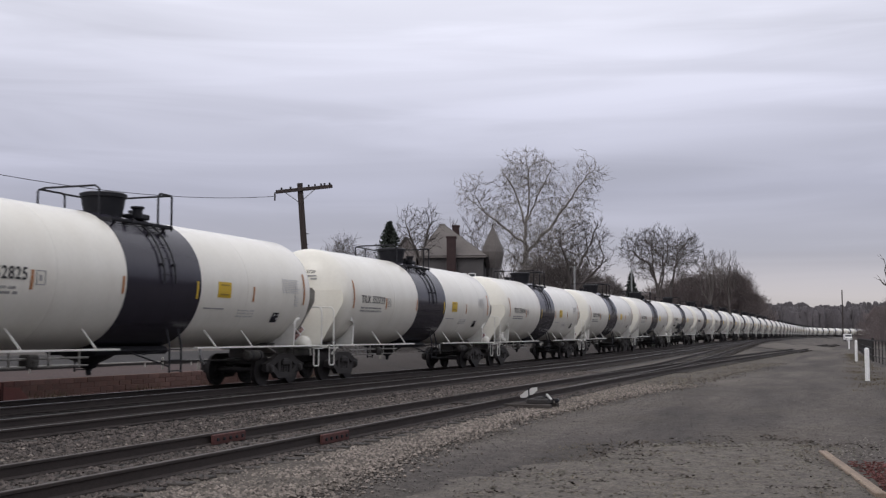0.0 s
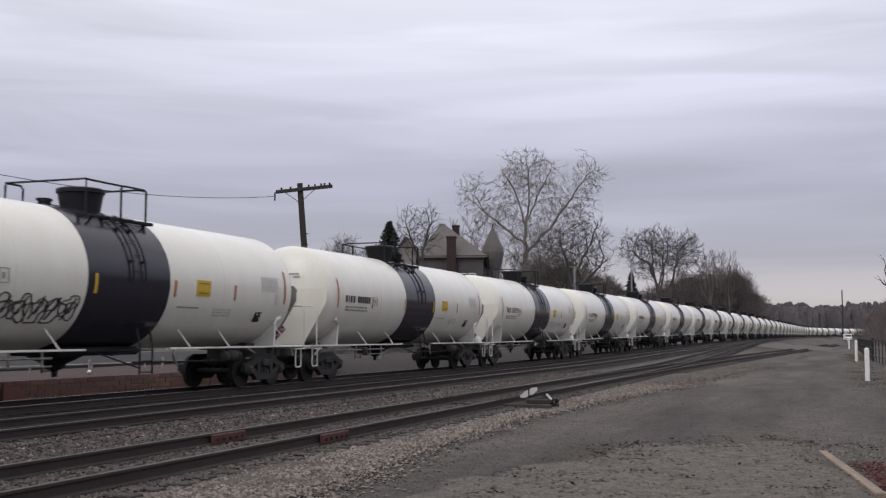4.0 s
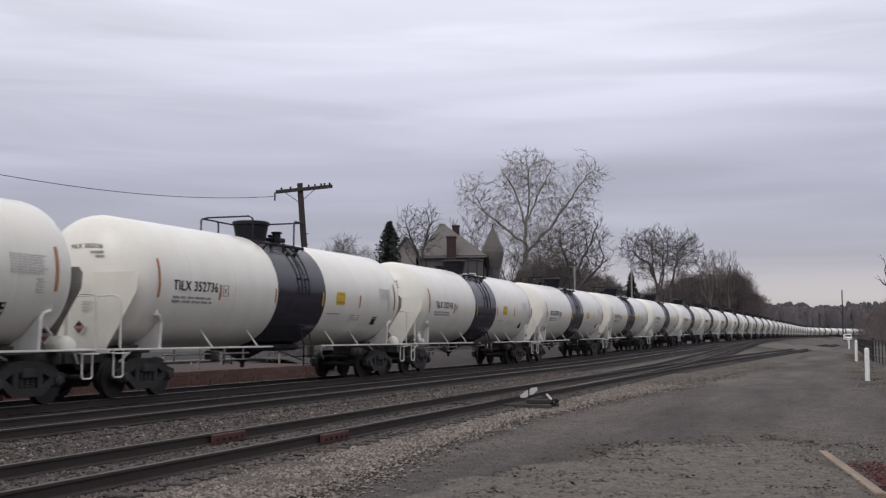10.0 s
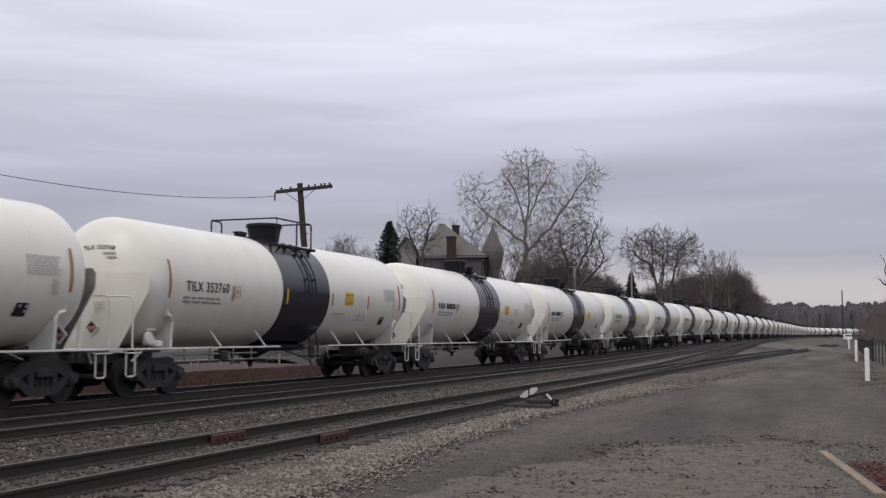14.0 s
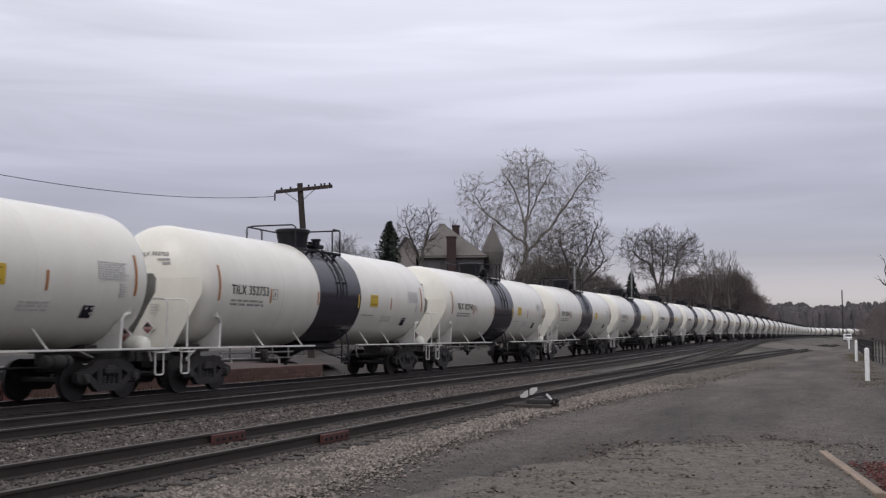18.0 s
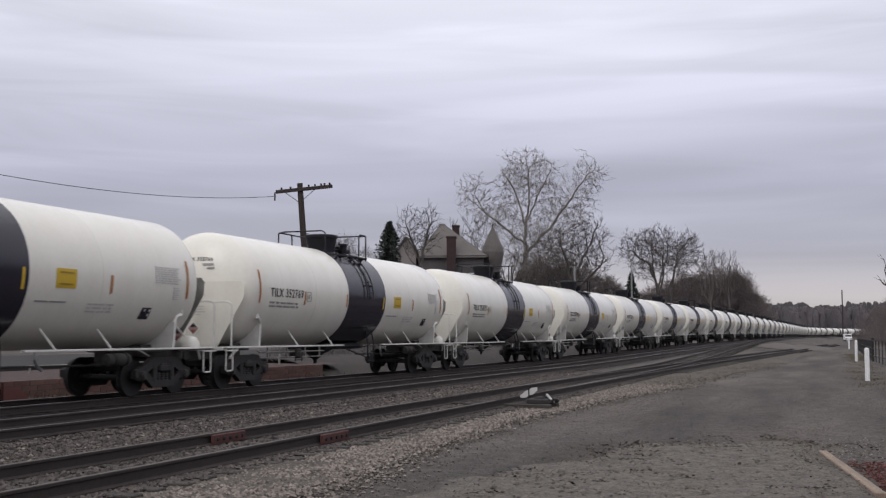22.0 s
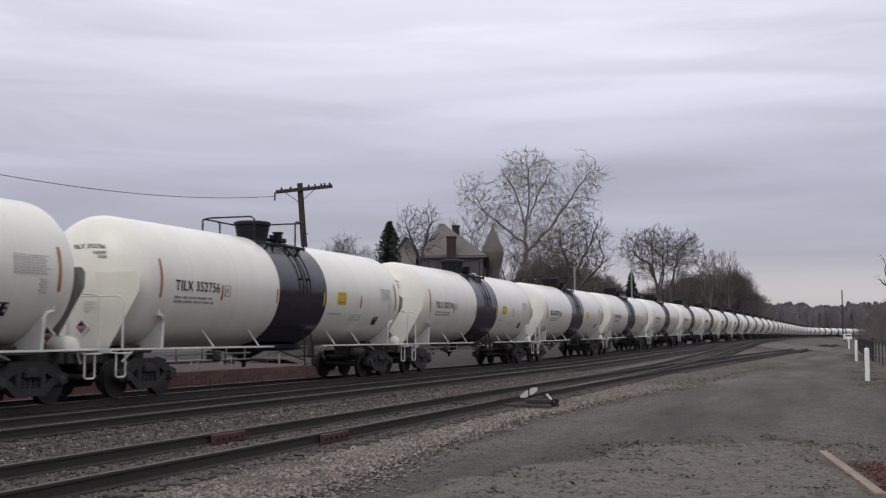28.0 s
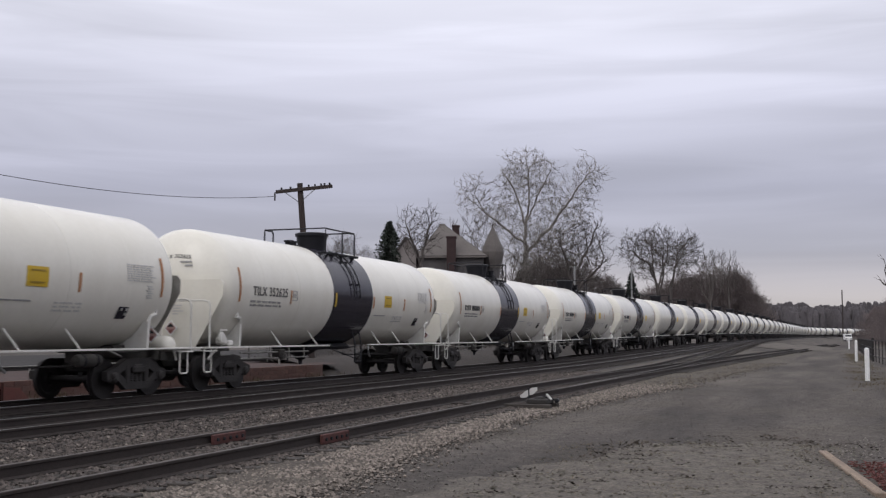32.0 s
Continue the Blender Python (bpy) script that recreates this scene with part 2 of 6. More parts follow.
def tube(pts, r, n=6, cap=True):
    return add_tube(bmesh.new(), pts, r, n, cap)


def add_lathe(bm, profile, n=32, axis="z", mid=(0, 0, 0), cap=True):
    """profile: (along, radius) pairs, turned about an axis."""
    mid, rings = Vector(mid), []
    for a, r in profile:
        ring = []
        for k in range(n):
            w = 2 * math.pi * k / n
            c, s = r * math.cos(w), r * math.sin(w)
            ring.append(bm.verts.new(mid + Vector({"z": (c, s, a), "y": (c, a, s), "x": (a, c, s)}[axis])))
        rings.append(ring)
    for a, b in zip(rings, rings[1:]):
        for k in range(n):
            bm.faces.new((a[k], a[(k + 1) % n], b[(k + 1) % n], b[k]))
    if cap:
        bm.faces.new(rings[0]); bm.faces.new(rings[-1])
    return bm


def lathe(profile, n=32, axis="z", mid=(0, 0, 0), cap=True):
    return add_lathe(bmesh.new(), profile, n, axis, mid, cap)


def add_slab(bm, corners, thick):
    """A flat plate from its corners in order, made thick along its normal."""
    c = [Vector(q) for q in corners]
    nrm = (c[1] - c[0]).cross(c[2] - c[0]).normalized() * thick
    lo, hi = [bm.verts.new(q) for q in c], [bm.verts.new(q + nrm) for q in c]
    bm.faces.new(lo); bm.faces.new(hi)
    for i in range(len(c)):
        j = (i + 1) % len(c)
        bm.faces.new((lo[i], lo[j], hi[j], hi[i]))
    return bm


def slab(corners, thick):
    return add_slab(bmesh.new(), corners, thick)


# ---------------------------------------------------------------- lettering of the cars
def lettering(text, size):
    cu = bpy.data.curves.new("lettering", "FONT")
    cu.body, cu.size, cu.extrude, cu.align_x, cu.align_y = text, size, 0.003, "CENTER", "CENTER"
    cu.resolution_u = 4
    cu.space_character, cu.offset = 1.13, 0.004 * size / 0.37
    ob = bpy.data.objects.new("lettering", cu)
    scene.collection.objects.link(ob)
    me = bpy.data.meshes.new_from_object(ob.evaluated_get(bpy.context.evaluated_depsgraph_get()))
    bpy.data.objects.remove(ob)
    me.materials.append(M["ink"])
    return me


NUMBERS = {0: 352825, 1: 352729, 2: 352694, 3: 351210, 4: 352815, 5: 351440, 7: 352719, 8: 352740, 9: 352741, 10: 352742, 11: 352738, 12: 352707, 13: 352736, 14: 352743, 15: 352762,
           16: 352714, 17: 352746, 18: 352760, 21: 352737, 22: 352759, 23: 352753, 24: 352748, 25: 352747, 26: 352757, 27: 352744, 28: 352769, 29: 352771,
           30: 352758, 31: 352724, 32: 352767, 34: 352777, 35: 352756, 36: 352774, 37: 352727, 38: 352763, 39: 352754, 40: 352625}
LETTERS = {k: (lettering("TILX %d" % v, 0.355), lettering("TILX %d" % v, 0.150)) for k, v in NUMBERS.items()}


# ---------------------------------------------------------------- ground and tracks
TRAIN_X, MID_X, NEAR_X, GAUGE = -16.90, -13.08, -8.22, 1.505
BEND_AT, BEND_R, BEND_ANGLE = 480.0, 700.0, radians(12.5)
BEND_LEN = BEND_R * BEND_ANGLE
LOT_Z, TIE_Z = -0.26, -0.175


def rise(x, y):
    """The railway climbs a little towards the far bend; the yard beside it stays level."""
    if y <= 55:
        return 0.0
    f = min(max((-5.0 - x) / 6.0, 0.0), 1.0)
    return 0.80 * (1 - math.exp(-((y - 55) / 80) ** 1.3)) * f * f * (3 - 2 * f)


def along(s, x0=TRAIN_X):
    """Place and heading (clockwise from +y) at s metres along the main line, which bends to the east far off."""
    off = x0 - TRAIN_X
    if s <= BEND_AT:
        return Vector((x0, s, rise(x0, s))), 0.0
    a = min((s - BEND_AT) / BEND_R, BEND_ANGLE)
    r = BEND_R
    p = Vector((TRAIN_X + r * (1 - math.cos(a)), BEND_AT + r * math.sin(a), rise(TRAIN_X, s)))
    rest = s - BEND_AT - BEND_LEN
    if rest > 0:
        p += Vector((math.sin(a), math.cos(a), 0)) * rest
    return p + Vector((math.cos(a), -math.sin(a), 0)) * off, a


def axis_steps(near, far, first, grow):
    out, v, st = [], near, first
    while v < far:
        out.append(v)
        v += st
        st *= grow
    return out + [far]


def build_ground():
    """One sheet to the horizon: the flat yard, gently rising ground west of the line and swells far off."""
    xs = sorted({-round(v, 3) for v in axis_steps(0, 3000, 1.0, 1.09)} | {round(v, 3) for v in axis_steps(0, 3000, 1.0, 1.09)})
    ys = sorted({-round(v, 3) for v in axis_steps(0, 400, 2.0, 1.15)} | {round(v, 3) for v in axis_steps(0, 4200, 1.0, 1.05)})
    vs, fs = [], []
    for y in ys:
        for x in xs:
            z = LOT_Z + 0.03 * noise.noise((x * 0.35, y * 0.35, 0)) + 0.05 * noise.noise((x * 0.06, y * 0.06, 4))
            z = min(z, LOT_Z + 0.04)
            if x < -24:
                z += 0.022 * min(-24 - x, 60)
            vs.append((x, y, z + rise(x, y)))
    w = len(xs)
    for j in range(len(ys) - 1):
        for i in range(w - 1):
            fs.append((j * w + i, j * w + i + 1, (j + 1) * w + i + 1, (j + 1) * w + i))
    me = bpy.data.meshes.new("ground")
    me.from_pydata(vs, [], fs)
    me.shade_smooth()
    me.materials.append(ground_material())
    tagged(new("ground", me), "grey-brown gravel and dirt yard with worn wheel tracks", "ground", kind="structure")


def ground_material():
    m = bpy.data.materials.new("yard_gravel")
    m.use_nodes = True
    nt = m.node_tree
    N, K = nt.nodes.new, nt.links.new
    b = nt.nodes["Principled BSDF"]
    b.inputs["Roughness"].default_value = 0.88
    b.inputs["Specular IOR Level"].default_value = 0.25
    tc = N("ShaderNodeTexCoord")

    def noise_node(scale, detail=4, stretch=None, rough=0.5):
        n = N("ShaderNodeTexNoise")
        n.inputs["Scale"].default_value, n.inputs["Detail"].default_value, n.inputs["Roughness"].default_value = scale, detail, rough
        if stretch:
            mp = N("ShaderNodeMapping"); mp.inputs["Scale"].default_value = stretch
            mp.inputs["Rotation"].default_value = (0, 0, radians(-6))
            K(tc.outputs["Object"], mp.inputs[0]); K(mp.outputs[0], n.inputs["Vector"])
        else:
            K(tc.outputs["Object"], n.inputs["Vector"])
        return n.outputs[0]

    def ramp(src, a, b2, ca=(0, 0, 0, 1), cb=(1, 1, 1, 1)):
        r = N("ShaderNodeValToRGB")
        r.color_ramp.elements[0].position, r.color_ramp.elements[1].position = a, b2
        r.color_ramp.elements[0].color, r.color_ramp.elements[1].color = ca, cb
        K(src, r.inputs[0])
        return r.outputs[0]

    def mix(f, a, b2, how="MIX"):
        x = N("ShaderNodeMix"); x.data_type, x.blend_type = "RGBA", how
        for sock, v in (("Factor", f), ("A", a), ("B", b2)):
            if isinstance(v, (tuple, float)):
                x.inputs[sock].default_value = v
            else:
                K(v, x.inputs[sock])
        return x.outputs["Result"]

    streaks = ramp(noise_node(1.0, 6, (0.55, 0.075, 1), 0.6), 0.38, 0.64)
    col = mix(streaks, (0.0450, 0.0388, 0.0365, 1), (0.1072, 0.0932, 0.0850, 1))
    col = mix(ramp(noise_node(0.35, 5), 0.46, 0.70), col, (0.074, 0.064, 0.055, 1))
    wide = ramp(noise_node(0.22, 4, (1.0, 0.40, 1)), 0.36, 0.62, (0.80, 0.80, 0.805, 1), (1.22, 1.21, 1.19, 1))
    col = mix(1.0, col, wide, "MULTIPLY")
    clods = ramp(noise_node(4.5, 7, None, 0.68), 0.30, 0.70, (0.64, 0.635, 0.63, 1), (1.34, 1.335, 1.31, 1))
    col = mix(1.0, col, clods, "MULTIPLY")
    speck = ramp(noise_node(22.0, 3), 0.30, 0.72, (0.55, 0.55, 0.55, 1), (1.5, 1.5, 1.48, 1))
    col = mix(1.0, col, speck, "MULTIPLY")
    vor = N("ShaderNodeTexVoronoi"); vor.inputs["Scale"].default_value = 14.0
    K(tc.outputs["Object"], vor.inputs["Vector"])
    bright = ramp(vor.outputs["Distance"], 0.05, 0.16, (1, 1, 1, 1), (0, 0, 0, 1))
    sparse = ramp(noise_node(1.3, 3), 0.5, 0.7)
    dots = mix(1.0, bright, sparse, "MULTIPLY")
    col = mix(dots, col, (0.26, 0.25, 0.23, 1))
    K(col, b.inputs["Base Color"])
    bp = N("ShaderNodeBump"); bp.inputs["Strength"].default_value = 0.7; bp.inputs["Distance"].default_value = 0.03
    K(noise_node(18.0, 4), bp.inputs["Height"]); K(bp.outputs[0], b.inputs["Normal"])
    return m


def strip(name, label, mat, rows, category="ballast", wobble=0.02, top=None):
    """A bed along the line: rows of (s, [(x, z), ...]) joined into a sheet."""
    vs, fs = [], []
    n = len(rows[0][1])
    for s, prof in rows:
        for x, z in prof:
            p, a = along(s, x)
            vs.append((p.x + wobble * 4 * noise.noise((x, s * 0.7, 7)), p.y, z + p.z + wobble * noise.noise((x * 2, s * 0.9, 2))))
    for j in range(len(rows) - 1):
        for i in range(n - 1):
            fs.append((j * n + i, j * n + i + 1, (j + 1) * n + i + 1, (j + 1) * n + i))
    me = bpy.data.meshes.new(name)
    me.from_pydata(vs, [], fs)
    me.shade_smooth()
    me.materials.append(mat)
    return tagged(new(name, me), label, category, kind="structure")


def steps(a, b, near=1.0):
    out, s = [], a
    while s < b:
        out.append(s)
        s += near if s < 60 else near * 6
    return out + [b]


RAIL_PROFILE = [(-0.075, -0.175), (-0.075, -0.160), (-0.012, -0.140), (-0.012, -0.045), (-0.036, -0.034), (-0.036, -0.006), (-0.030, 0.0),
                (0.030, 0.0), (0.036, -0.006), (0.036, -0.034), (0.012, -0.045), (0.012, -0.140), (0.075, -0.160), (0.075, -0.175)]


def rail_mesh(points, head="shine", name="rail"):
    """A flat-bottomed rail swept along points; its head has a bright running band."""
    vs, fs, mats = [], [], []
    n = len(RAIL_PROFILE)
    for i, p in enumerate(points):
        q0, q1 = points[max(i - 1, 0)], points[min(i + 1, len(points) - 1)]
        d = (Vector(q1) - Vector(q0)).normalized()
        sx = Vector((d.y, -d.x, 0))
        for u, z in RAIL_PROFILE:
            vs.append(Vector(p) + sx * u + Vector((0, 0, z)))
    for i in range(len(points) - 1):
        for k in range(n):
            fs.append((i * n + k, i * n + (k + 1) % n, (i + 1) * n + (k + 1) % n, (i + 1) * n + k))
            mats.append(1 if k == 6 else 0)
    me = bpy.data.meshes.new(name)
    me.from_pydata(vs, [], fs)
    me.materials.append(M["rail"]); me.materials.append(M[head])
    me.polygons.foreach_set("material_index", mats)
    return me


def branch_x(y, start, lead, spread):
    """Sideways shift of a diverging track: an easy curve from the points, then straight."""
    d = y - start
    if d <= 0:
        return 0.0
    return spread * d * d / (2 * lead) if d < lead else spread * lead / 2 + spread * (d - lead)


def track(name, label, line, ys, ties, head="shine", tie_len=2.6, wood="tie"):
    """line(y) gives the centre's x; rails as parts, ties as parts near by and one joined mesh far off."""
    t = thing(name, label, "railway track")
    for side in (-1, 1):
        pts = []
        for y in ys:
            p, a = along(y, line(y))
            pts.append((p.x + side * GAUGE / 2 * math.cos(a), p.y - side * GAUGE / 2 * math.sin(a), p.z))
        part("rail", rail_mesh(pts, head), None, t)
    tie = finish(box((0, 0, 0), (tie_len, 0.22, 0.17), bevel=0.012), "tie", M[wood])
    far = []
    y = ties[0]
    while y < ties[1]:
        p, a = along(y, line(y))
        q = pose(p.x + random.uniform(-0.05, 0.05), p.y, p.z + TIE_Z - 0.085 + random.uniform(-0.012, 0.004), 0, 0, math.degrees(-a) + random.uniform(-1, 1))
        if y < ties[2]:
            part("tie", tie, None, t, at=q)
        else:
            far.append(q)
        y += 0.53 * random.uniform(0.97, 1.03) if y < 120 else 1.06
    if far:
        bm = bmesh.new()
        for q in far:
            bmesh.ops.create_cube(bm, size=1, matrix=q @ Matrix.Diagonal((tie_len, 0.22, 0.17, 1)))
        ob = part("distant_ties", bm, M["tie"], t)
        ob["kind"] = "stuff"
    return t


build_ground()
LINE_YS = steps(-60, 480, 6) + [490 + 8 * i for i in range(60)]
track("main_track", "main line track with dark greasy ties under the train", lambda y: TRAIN_X, LINE_YS, (2, 120, 36))
track("second_track", "second main line track with dull steel rails", lambda y: MID_X, LINE_YS, (2, 240, 46), wood="dusty_tie")


def crossover_line(y):
    return max(NEAR_X - branch_x(y, 24, 50, 0.035), MID_X)


def siding_line(y):
    return NEAR_X + branch_x(y, 24, 42, 0.040)


track("yard_track", "rusty yard track with worn ties that crosses to the main line", crossover_line, steps(-40, 215, 3), (-2, 215, 52), "rusty_head")
track("siding_track", "rusty siding track curving off behind the switch", siding_line, steps(24, 200, 2), (50, 200, 70), "rusty_head")
EDGE_X = (-4.5, -5.28, -5.87, -6.05, -6.36, -6.17, -5.17, -3.6)


def BALLAST_EDGE(y):
    """East edge of the yard track's ballast."""
    return np.interp(y, (4, 10.7, 14.2, 16.6, 20.7, 27.3, 37.2, 70), EDGE_X) + 0.18 * noise.noise((y * 0.5, 3, 0)) + 0.08 * noise.noise((y * 1.9, 8, 0))


strip("ballast_main", "dark sooty ballast bed under the two main tracks", M["dark_ballast"],
      [(s, [(-20.2, -0.36), (-19.2, -0.20), (-15.6, -0.195), (-14.5, -0.205), (-12.25, -0.205), (-12.10, -0.26), (-11.66, -0.26), (-11.52, -0.195), (-11.1, -0.215)]) for s in steps(-60, 480, 1.5) + [490 + 10 * i for i in range(50)]])
strip("ballast_yard", "grey stone ballast between and beside the tracks", M["ballast"],
      [(s, [(-11.15, -0.213), (-10.3, -0.20), (-9.6, -0.195), (-8.2, -0.20), (-6.9, -0.205), (BALLAST_EDGE(s) - 0.25, -0.215), (BALLAST_EDGE(s) + 0.20, -0.285)]) for s in steps(-60, 34, 0.5) + steps(40, 110, 2)])
strip("dirt_crossing", "packed pale dirt crossing laid over the siding rails", M["verge"],
      [(y, [(-9.2, -0.10 + min(h, 0.11)), (-7.0, -0.10 + h), (-3.5, -0.10 + h), (-1.5, -0.25)]) for y, h in ((130, -0.10), (134, 0.04), (137, 0.115), (150, 0.12), (160, 0.115), (164, 0.04), (168, -0.10))], "dirt crossing")


# ---------------------------------------------------------------- tank cars
CAR, RADIUS, MID_Z = 18.2, 1.62, 2.755
SHELL, HEAD = 7.53, 0.735


def on_shell(y, z, out=0.0):
    """A point on the near side of the tank at height z."""
    h = z - MID_Z
    return Vector((math.sqrt(max((RADIUS + out) ** 2 - h * h, 0)), y, z))


def curved_patch(y0, y1, z0, z1, out=0.012, n=5, thick=0.006):
    """A decal that follows the tank's side."""
    bm = bmesh.new()
    cols = []
    for k in range(n + 1):
        z = z0 + (z1 - z0) * k / n
        row = []
        for o in (out, out - thick):
            for y in (y0, y1):
                row.append(bm.verts.new(on_shell(y, z, o)))
        cols.append(row)
    for a, b in zip(cols, cols[1:]):
        bm.faces.new((a[0], a[1], b[1], b[0]))
        bm.faces.new((a[2], b[2], b[3], a[3]))
        bm.faces.new((a[0], b[0], b[2], a[2]))
        bm.faces.new((a[1], a[3], b[3], b[1]))
    bm.faces.new((cols[0][0], cols[0][2], cols[0][3], cols[0][1]))
    bm.faces.new((cols[-1][0], cols[-1][1], cols[-1][3], cols[-1][2]))
    return bm


def bars(rows, y0, z, height, out=0.012):
    """Lettering too small to read: rows of short bars. rows: lists of (start, length)."""
    bm = bmesh.new()
    for i, row in enumerate(rows):
        for a, w in row:
            q = on_shell(0, z - i * height * 1.75, out)
            add_box(bm, (q.x, y0 + a + w / 2, q.z), (0.008, w, height), Euler((0, math.asin((q.z - MID_Z) / RADIUS) * -1, 0)).to_matrix())
    return bm


def print_row(rnd, length, glyph=0.055):
    """One line of small print: letter-wide bars with word gaps."""
    x, row = 0.0, []
    while x < length:
        for _ in range(rnd.randrange(2, 7)):
            if x < length:
                row.append((x, glyph * rnd.uniform(0.7, 1.0)))
            x += glyph * 1.3
        x += glyph * 1.2
    return row


def small_print(name, bm, mat, car, label=""):
    ob = part(name, bm, mat, car, label)
    ob["kind"] = "stuff"
    return ob


def side_pose(y, z, out=0.014, sx=1.0):
    """Pose of a flat piece of writing on the near side, upright and facing outwards."""
    q = on_shell(y, z, out)
    lean = math.degrees(math.asin((z - MID_Z) / RADIUS))
    return Matrix.Translation(q) @ pose(0, 0, 0, 0, 0, 90) @ pose(0, 0, 0, 90 - lean, 0, 0) @ Matrix.Diagonal((sx, 1, 1, 1))


def head_pose(turn, z, out):
    """Pose of a small piece of writing on the leading head; turn: how far round from the side, in degrees."""
    a = radians(turn)
    rho, h = RADIUS * math.cos(a), z - MID_Z
    q = Vector((math.sqrt(rho * rho - h * h), -(SHELL + HEAD * math.sin(a)), z))
    n = Vector((q.x / RADIUS ** 2, -HEAD * math.sin(a) / HEAD ** 2, h / RADIUS ** 2)).normalized()
    u = (Vector((0, 0, 1)) - n * n.z).normalized()
    m = Matrix((u.cross(n), u, n)).transposed().to_4x4()
    return Matrix.Translation(q + n * out) @ m


def wrap_on_head(me, turn, z, out):
    """Lays flat lettering onto the domed leading head."""
    m, c = head_pose(turn, z, 0.0), Vector((0, -SHELL, MID_Z))
    for v in me.vertices:
        p = m @ v.co - c
        k = 1 / math.sqrt((p.x ** 2 + p.z ** 2) / RADIUS ** 2 + (p.y / HEAD) ** 2)
        v.co = c + p * k + p.normalized() * (out + v.co.z)
    return me


def truck(parent, yc, fine=True):
    """A two-axle freight truck: side frames, bolster, springs, wheelsets with bearings."""
    t = part("truck", box((0, 0, 0.68), (2.3, 0.36, 0.22), bevel=0.04), M["truck"], parent, "grimy two-axle truck", at=pose(0, yc, 0))
    for sx in (-1, 1):
        x = sx * 1.02
        a, th = (x - 0.08, 0.16)
        bm = slab([(a, y, z) for y, z in ((-1.14, 0.44), (-0.82, 0.50), (-0.42, 0.70), (0.42, 0.70), (0.82, 0.50), (1.14, 0.44), (1.15, 0.63), (0.80, 0.73), (0.44, 0.92), (-0.44, 0.92), (-0.80, 0.73), (-1.15, 0.63))], th)
        add_slab(bm, [(a, y, z) for y, z in ((-0.44, 0.20), (0.44, 0.20), (0.84, 0.50), (0.70, 0.60), (0.36, 0.37), (-0.36, 0.37), (-0.70, 0.60), (-0.84, 0.50))], th)
        for y in (-0.36, 0.36):
            add_box(bm, (x, y, 0.55), (0.18, 0.17, 0.42), bevel=0.02)
        for y in (-0.89, 0.89):
            add_box(bm, (x, y, 0.50), (0.20, 0.34, 0.28), bevel=0.05)
        add_box(bm, (x + sx * 0.03, 0, 0.66), (0.24, 0.50, 0.16), bevel=0.03)
        part("side_frame", bm, M["truck"], t)
        if not fine:
            continue
        bm = bmesh.new()
        for y in (-0.17, 0.0, 0.17):
            add_lathe(bm, [(0.34 + 0.025 * k, 0.07 + 0.012 * (k % 2)) for k in range(11)], 10, "z", (x, y, 0))
        part("spring_nest", bm, M["truck"], t)
    for y in (-0.89, 0.89):
        for sx in (-1, 1):
            x, f = sx * 0.753, -sx
            prof = [(x + f * -0.07, 0.14), (x + f * -0.07, 0.36), (x + f * -0.065, 0.43), (x + f * -0.065, 0.457), (x + f * 0.03, 0.457), (x + f * 0.035, 0.48), (x + f * 0.065, 0.48), (x + f * 0.065, 0.38), (x + f * 0.02, 0.33), (x + f * 0.02, 0.18), (x + f * 0.08, 0.14)]
            part("wheel", lathe(prof, 22 if fine else 12, "x", (0, y, 0.457)), M["wheel"], t, smooth=True)
        if not fine:
            continue
        part("axle", lathe([(-1.1, 0.075), (-0.8, 0.08), (0.8, 0.08), (1.1, 0.075)], 12, "x", (0, y, 0.457)), M["wheel"], t, smooth=True)
        part("bearing_cap", lathe([(1.06, 0.11), (1.16, 0.11), (1.17, 0.07), (1.19, 0.07)], 12, "x", (0, y, 0.50)), M["bearing"], t, smooth=True)
    return t


